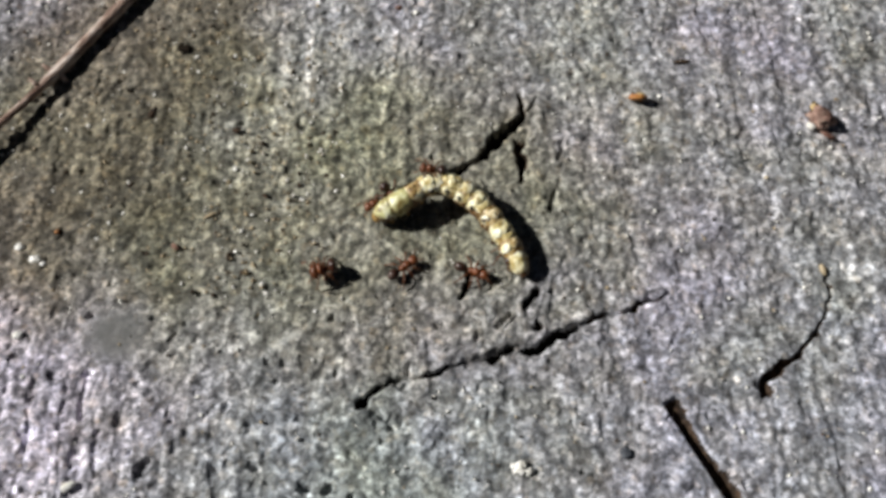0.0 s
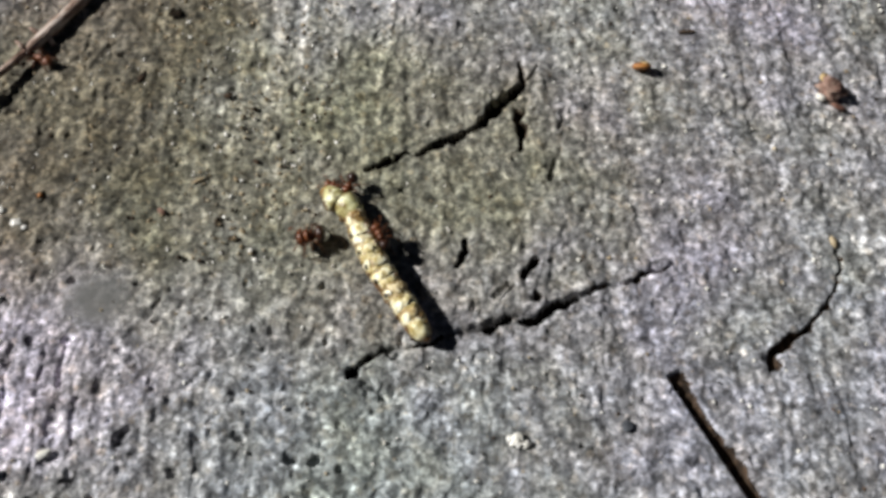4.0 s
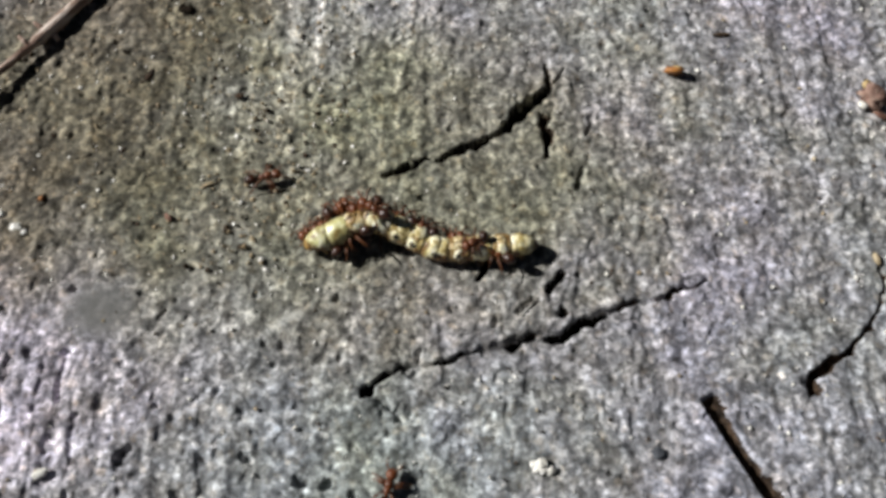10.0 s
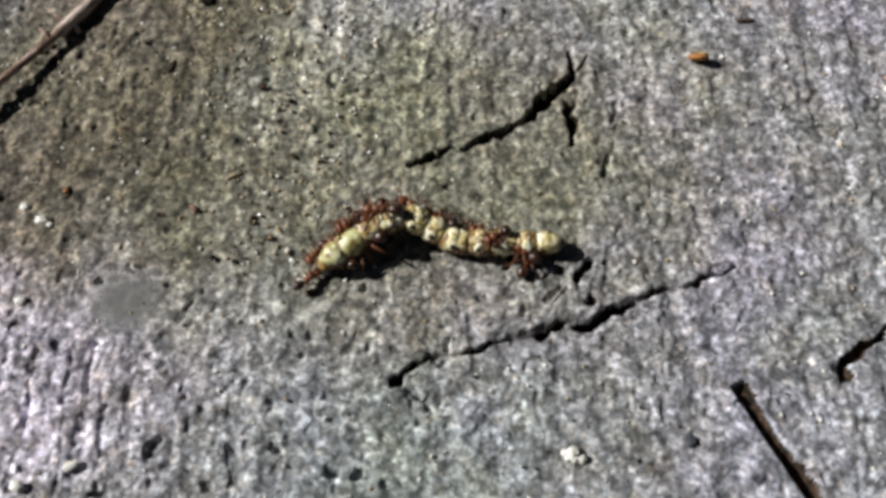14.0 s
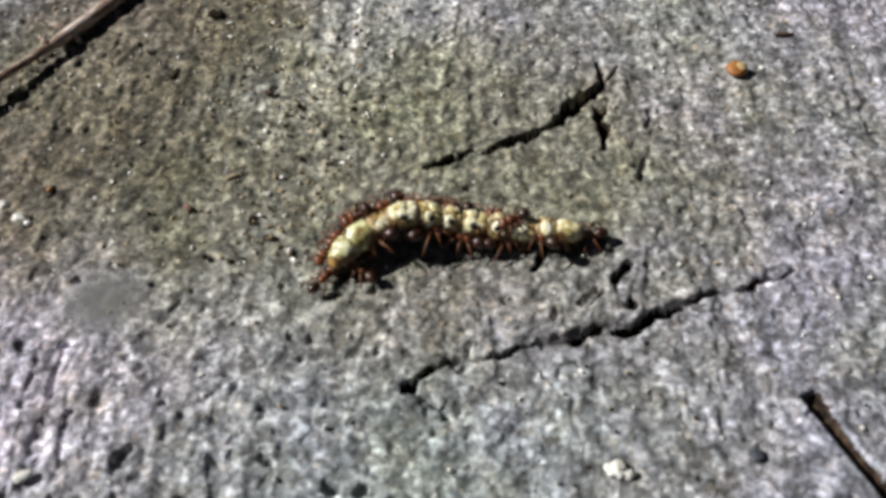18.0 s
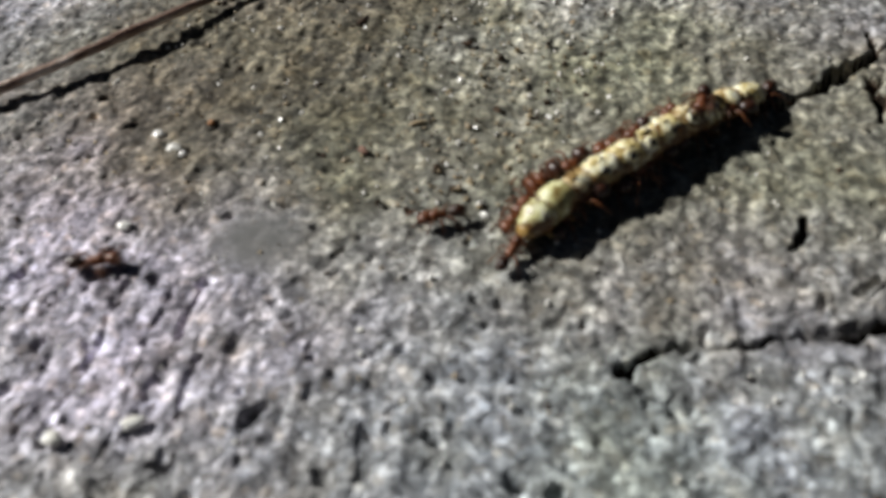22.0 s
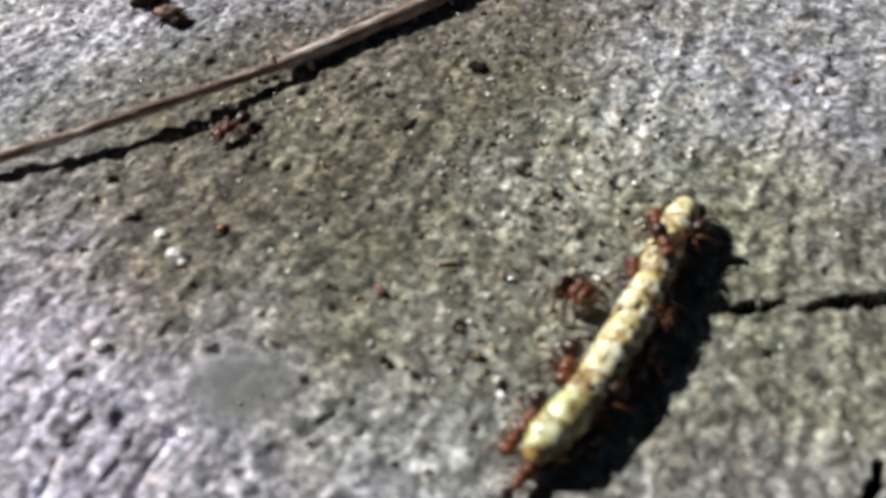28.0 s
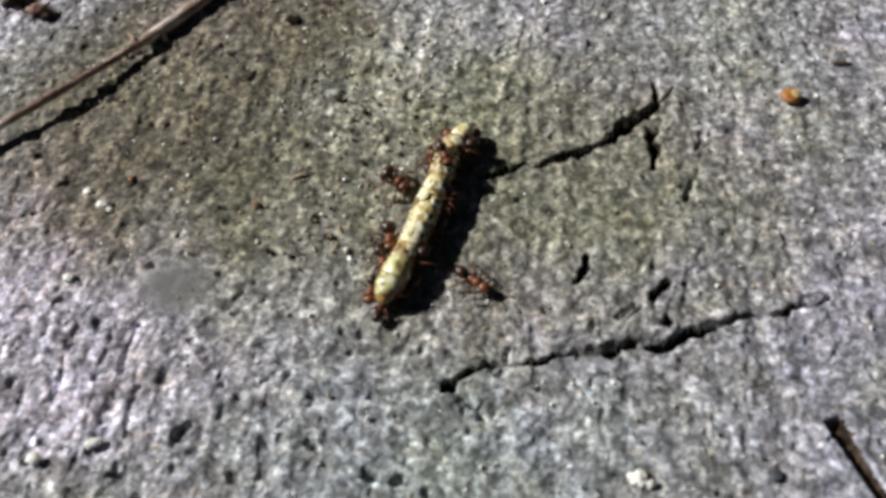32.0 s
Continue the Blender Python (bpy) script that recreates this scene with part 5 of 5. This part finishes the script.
    send(brown + "biting the caterpillar's head", ride(0, 32, 0.02, 1.35, -0.9, -165, 5), (), 0.7, 1.0, 0.75)
    send(brown + "biting behind the caterpillar's head", ride(0, 3.5, 0.10, 1.5, -0.6, -80, 20) + ride(5.5, 9.5, -0.05, 1.6, -0.9, -50) + ride(10, 14.5, 0.09, 1.15, -0.7, -168, 5) + ride(16.5, 28.5, 0.09, 1.45, -0.8, -165, 5) + ride(29, 32, 0.16, 1.7, -0.9, -150, 5), (), 0.8, 1.15, 0.7)
    send(brown + "under the caterpillar's head", run((9.5, -30, -60), (11.0, -12.2, -22.2), (11.5, -13.1, -8.7)) + ride(12, 28.5, -0.08, -0.2, -1.2, 5, 0) + ride(29, 32, -0.03, 0.0, -1.3, 5, 0), ((9.5, 12),), 0.75, 0.85)
    send(brown + "climbing the caterpillar's back", run((5.0, -6, 90), (6.4, -6, 42), (7.0, -5.8, 19.4), (8.0, -5.7, 10.1)) + ride(8.5, 14.5, 0.27, 1.2, -0.6, -165, 5) + ride(16.5, 28, 0.28, 1.8, -1.0, -160, 5) + ride(28.5, 32, 0.29, 2.1, -1.2, -150, 0), ((5, 8.5),), 1.0, 1.3, 0.72)
    send(brown + "walking on the caterpillar's flank", ride(0, 3.5, 0.33, 1.1, 0.2, 170, -5) + ride(5.5, 25.5, 0.52, 1.0, -0.1, -175, 0) + ride(27.5, 32, 0.56, -1.0, -0.7, -175, 0), (), 0.85, 1.1, 0.7)
    send(brown + "on the caterpillar's rear rings", run((0, 40, 80), (3.6, 40, 80), (5.4, 8, 10)) + ride(5.5, 9.5, 0.78, 0.85, 0.15, -140, 10) + ride(10, 32, 0.76, 0.15, 0.62, -150, 5), ((3.6, 5.5),), 0.8, 1.0, 0.75)
    send(brown + "along the caterpillar's side", run((4.0, 80, 30), (5.4, 9, 6)) + ride(5.5, 28, 0.64, 1.1, -0.5, 8, 0) + ride(28.5, 32, 0.74, 1.2, -0.6, 8, 0), ((4, 5.5),), 0.85, 1.1, 0.72)
    send(brown + "gripping the caterpillar's tail", run((8.5, -10, -60), (10.0, -2.5, -23.7), (10.5, 0.4, -20.9), (11.0, 5.2, -17.5), (11.5, 9.5, -11.3)) + ride(12, 14.5, 0.88, -1.5, -1.2, 70, -10) + ride(16.5, 25.5, 1.03, 0.2, -1.3, 190) + ride(27.5, 32, 0.95, -1.0, -1.1, 190), ((8.5, 12),))
    send(brown + "below the caterpillar's neck", run((13.5, -60, -60), (16.4, -14, -6)) + ride(16.5, 21.0, 0.05, -1.9, -1.4, 80) + run((21.5, -13.5, -5.0), (22.0, -17.3, -4.6), (22.5, -14.5, -5.5)) + ride(23, 25.5, 0.04, -1.8, -1.5, 15) + ride(27.5, 32, 0.09, -1.0, -1.3, 150), ((13.5, 16.5),), 0.7, 0.9)
    send(brown + "running to the caterpillar's tail", run((20.5, -100, -20), (22.0, -39.2, -11.8), (22.5, -31.9, -0.1), (23.0, -21.5, 9.9), (23.5, -12.4, 12.9), (24.0, -11.2, 12.4), (24.5, -10.9, 11.6), (25.0, -6.2, 12.4)) + ride(25.5, 32, 0.86, 1.0, -0.5, 15, 5), ((20.5, 25.5),), 1.0, 0.98)
    send(brown + "crowding on the caterpillar's neck", run((2.0, -70, 40), (4.0, -40, 20), (5.4, -8, 6)) + ride(5.5, 14.5, 0.30, 0.5, 0.65, 150, 10) + ride(16.5, 25.5, 0.46, 1.3, -0.5, 165, 10) + ride(27.5, 32, 0.38, -1.1, -0.9, 165, 0), ((2, 5.5),), 0.75)
    send(brown + "crowding below the caterpillar's neck", run((2.5, -90, -40), (4.5, -30, -20), (5.4, -9, -5)) + ride(5.5, 9.5, 0.22, -1.3, -0.6, 120, 5) + ride(10, 14.5, 0.14, -1.3, -1.1, 30, 0) + ride(16.5, 32, 0.13, -1.0, -1.3, 20, 0), ((2.5, 5.5),), 0.75, 0.9)
    # the next two ants are added; under the arch they also block sunlight
    send(brown + "sheltering under the caterpillar's arch", run((2.5, -90, 90), (3.6, -62, 52), (4.6, -28, 22), (5.3, -9, 3)) + ride(5.5, 14.5, 0.30, 0.1, -4, 70, 0) + ride(16.5, 20.5, 0.42, -1.25, -1.0, 20, 0) + ride(21, 32, 0.34, -0.6, -4, 20, 0), ((2.5, 5.5),), 0.8, 1.1)
    send(brown + "reaching up to the caterpillar's belly", run((2.5, -110, -70), (3.6, -70, -44), (4.6, -30, -20), (5.3, -9, -3)) + ride(5.5, 9.5, 0.16, -0.9, -0.9, 150, 10) + ride(10, 20.5, 0.21, -0.95, -0.9, 160, 20) + ride(20.72, 32, 0.22, -0.9, -1.0, 160, 10), ((2.5, 5.5),), 0.8, 1.1)
    send(brown + "feeding along the caterpillar's belly", run((12.5, -40, -90), (14.6, -14, -40), (15.8, 0, -9), (16.4, 1.5, -3.5)) + ride(16.5, 20.5, 0.57, -1.25, -0.9, 165, 5) + ride(20.72, 32, 0.52, -0.8, -1.3, 165, 5), ((12.5, 16.5),), 0.8)
    send(brown + "feeding along the caterpillar's belly", run((12.8, 60, -70), (14.6, 30, -36), (15.8, 9, -10), (16.4, 5.0, -4.0)) + ride(16.5, 20.5, 0.70, -1.2, -0.9, 20, 5) + ride(20.72, 32, 0.68, -0.8, -1.3, 15, 5), ((12.8, 16.5),), 0.8, 0.95)
    send(brown + "biting the caterpillar's rear flank", run((3.5, 60, -80), (4.6, 30, -30), (5.3, 9, -6)) + ride(5.5, 9, 0.88, 0.3, 0.55, 150, 5) + ride(9.5, 32, 0.86, -0.95, -0.35, 150, 5), ((3.5, 5.5),), 0.8)
    # passers-by
    send(brown + "turning over the seed husk", run((14.0, 60, 40), (15.5, 42, 26), (16.5, 27.8, 18.9), (16.7, 23.5, 22.1), (16.9, 23.6, 22.8), (17.0, 23.2, 23.2), (17.2, 26.1, 14.2), (17.5, 34, 12), (17.9, 52, 10), (18.6, 90, 10)), ((14.0, 18.6),), 1.0, 0.95)
    # the husk leans on its rim until it is tipped over
    leaning, flat = pose(0.0250, 0.0193, 0.0003, -56, 0, 4), pose(0.0250, 0.0194, 0, 0, 0, 40)
    walk(SEED, [(0.0, leaning), (16.55, leaning), (16.75, pose(0.0250, 0.0194, 0.0001, -25, 0, 20)), (17.0, flat), (32.0, flat)])
    send(brown + "running over the concrete", run((7.5, -100, 0), (9.0, -60, 2), (10.0, -15.8, 5.8), (10.5, -11.2, 14.8), (11.0, 3.9, 22.4), (11.5, 11.7, 16.3), (12.0, 12.0, 8.5), (12.5, 19.6, -5.8), (13.0, 30.3, -13.4), (14.5, 80, -40)), ((7.5, 14.5),), 1.0, 0.98)
    send(brown + "running over the concrete", run((5.0, -30, 90), (6.3, -16, 45), (7.0, -12.5, 20.4), (7.5, -20.0, 3.7), (8.0, -10.8, -12.1), (8.5, -7.3, -10.1), (9.0, 4.2, -12.8), (10.0, 20, -40), (11.0, 30, -70)), ((5, 11),), 1.0, 0.98)
    send(brown + "running over the concrete", run((7.0, -60, -50), (8.0, -30, -40), (8.5, -23.3, -23.0), (9.0, -33, -36), (10.0, -60, -60)), ((7, 10),), 1.0, 0.98)
    send(brown + "running over the concrete", run((19.5, -110, 10), (20.5, -62, -4), (21.0, -48.4, -10.0), (21.5, -35.2, -22.0), (22.5, -20, -60)), ((19.5, 22.5),), 1.0, 0.98)
    send(brown + "running over the concrete", run((25.8, 0, 100), (27.0, -22, 40), (27.5, -31.7, 22.1), (28.0, -41.0, 12.9), (28.5, -39.4, -1.6), (29.0, -48, -20), (30.0, -80, -50)), ((25.8, 30),), 1.0, 0.98)
    send(brown + "running along the slab's edge", run((1.0, 90, -50), (2.3, 60, -30), (3.0, 43.8, -15.1), (3.5, 44.8, 0.7), (4.5, 75, 20), (5.0, 95, 25)), ((1, 5),), 1.0, 0.98)
    send(brown + "wandering near the cracks", run((0.0, 6.1, -1.5), (1, 12.5, -4.0), (1.5, 16.3, -10.1), (2.3, 24.6, -12.0), (3.0, 26.0, -30.0), (3.6, 40.0, -60.0)), ((0, 3.6),))
    send(brown + "leaving the caterpillar's tail", ride(0, 2.4, 0.88, -0.3, -0.9, 160) + run((2.5, 14.7, 1.4), (2.7, 28.6, 1.2), (3, 36.5, 5.1), (3.2, 41.4, 7.3), (3.6, 62.0, 24.0), (4.5, 90.0, 40.0)), ((2.4, 4.5),))
    send(brown + "crossing the stained concrete", run((9.0, -20, 90), (10.4, -18, 45), (11.0, -21.1, 15.9), (12.0, -28.5, -4.2), (13.0, -34.0, -17.5), (14.2, -60, -50)), ((9, 14.2),))


motions()
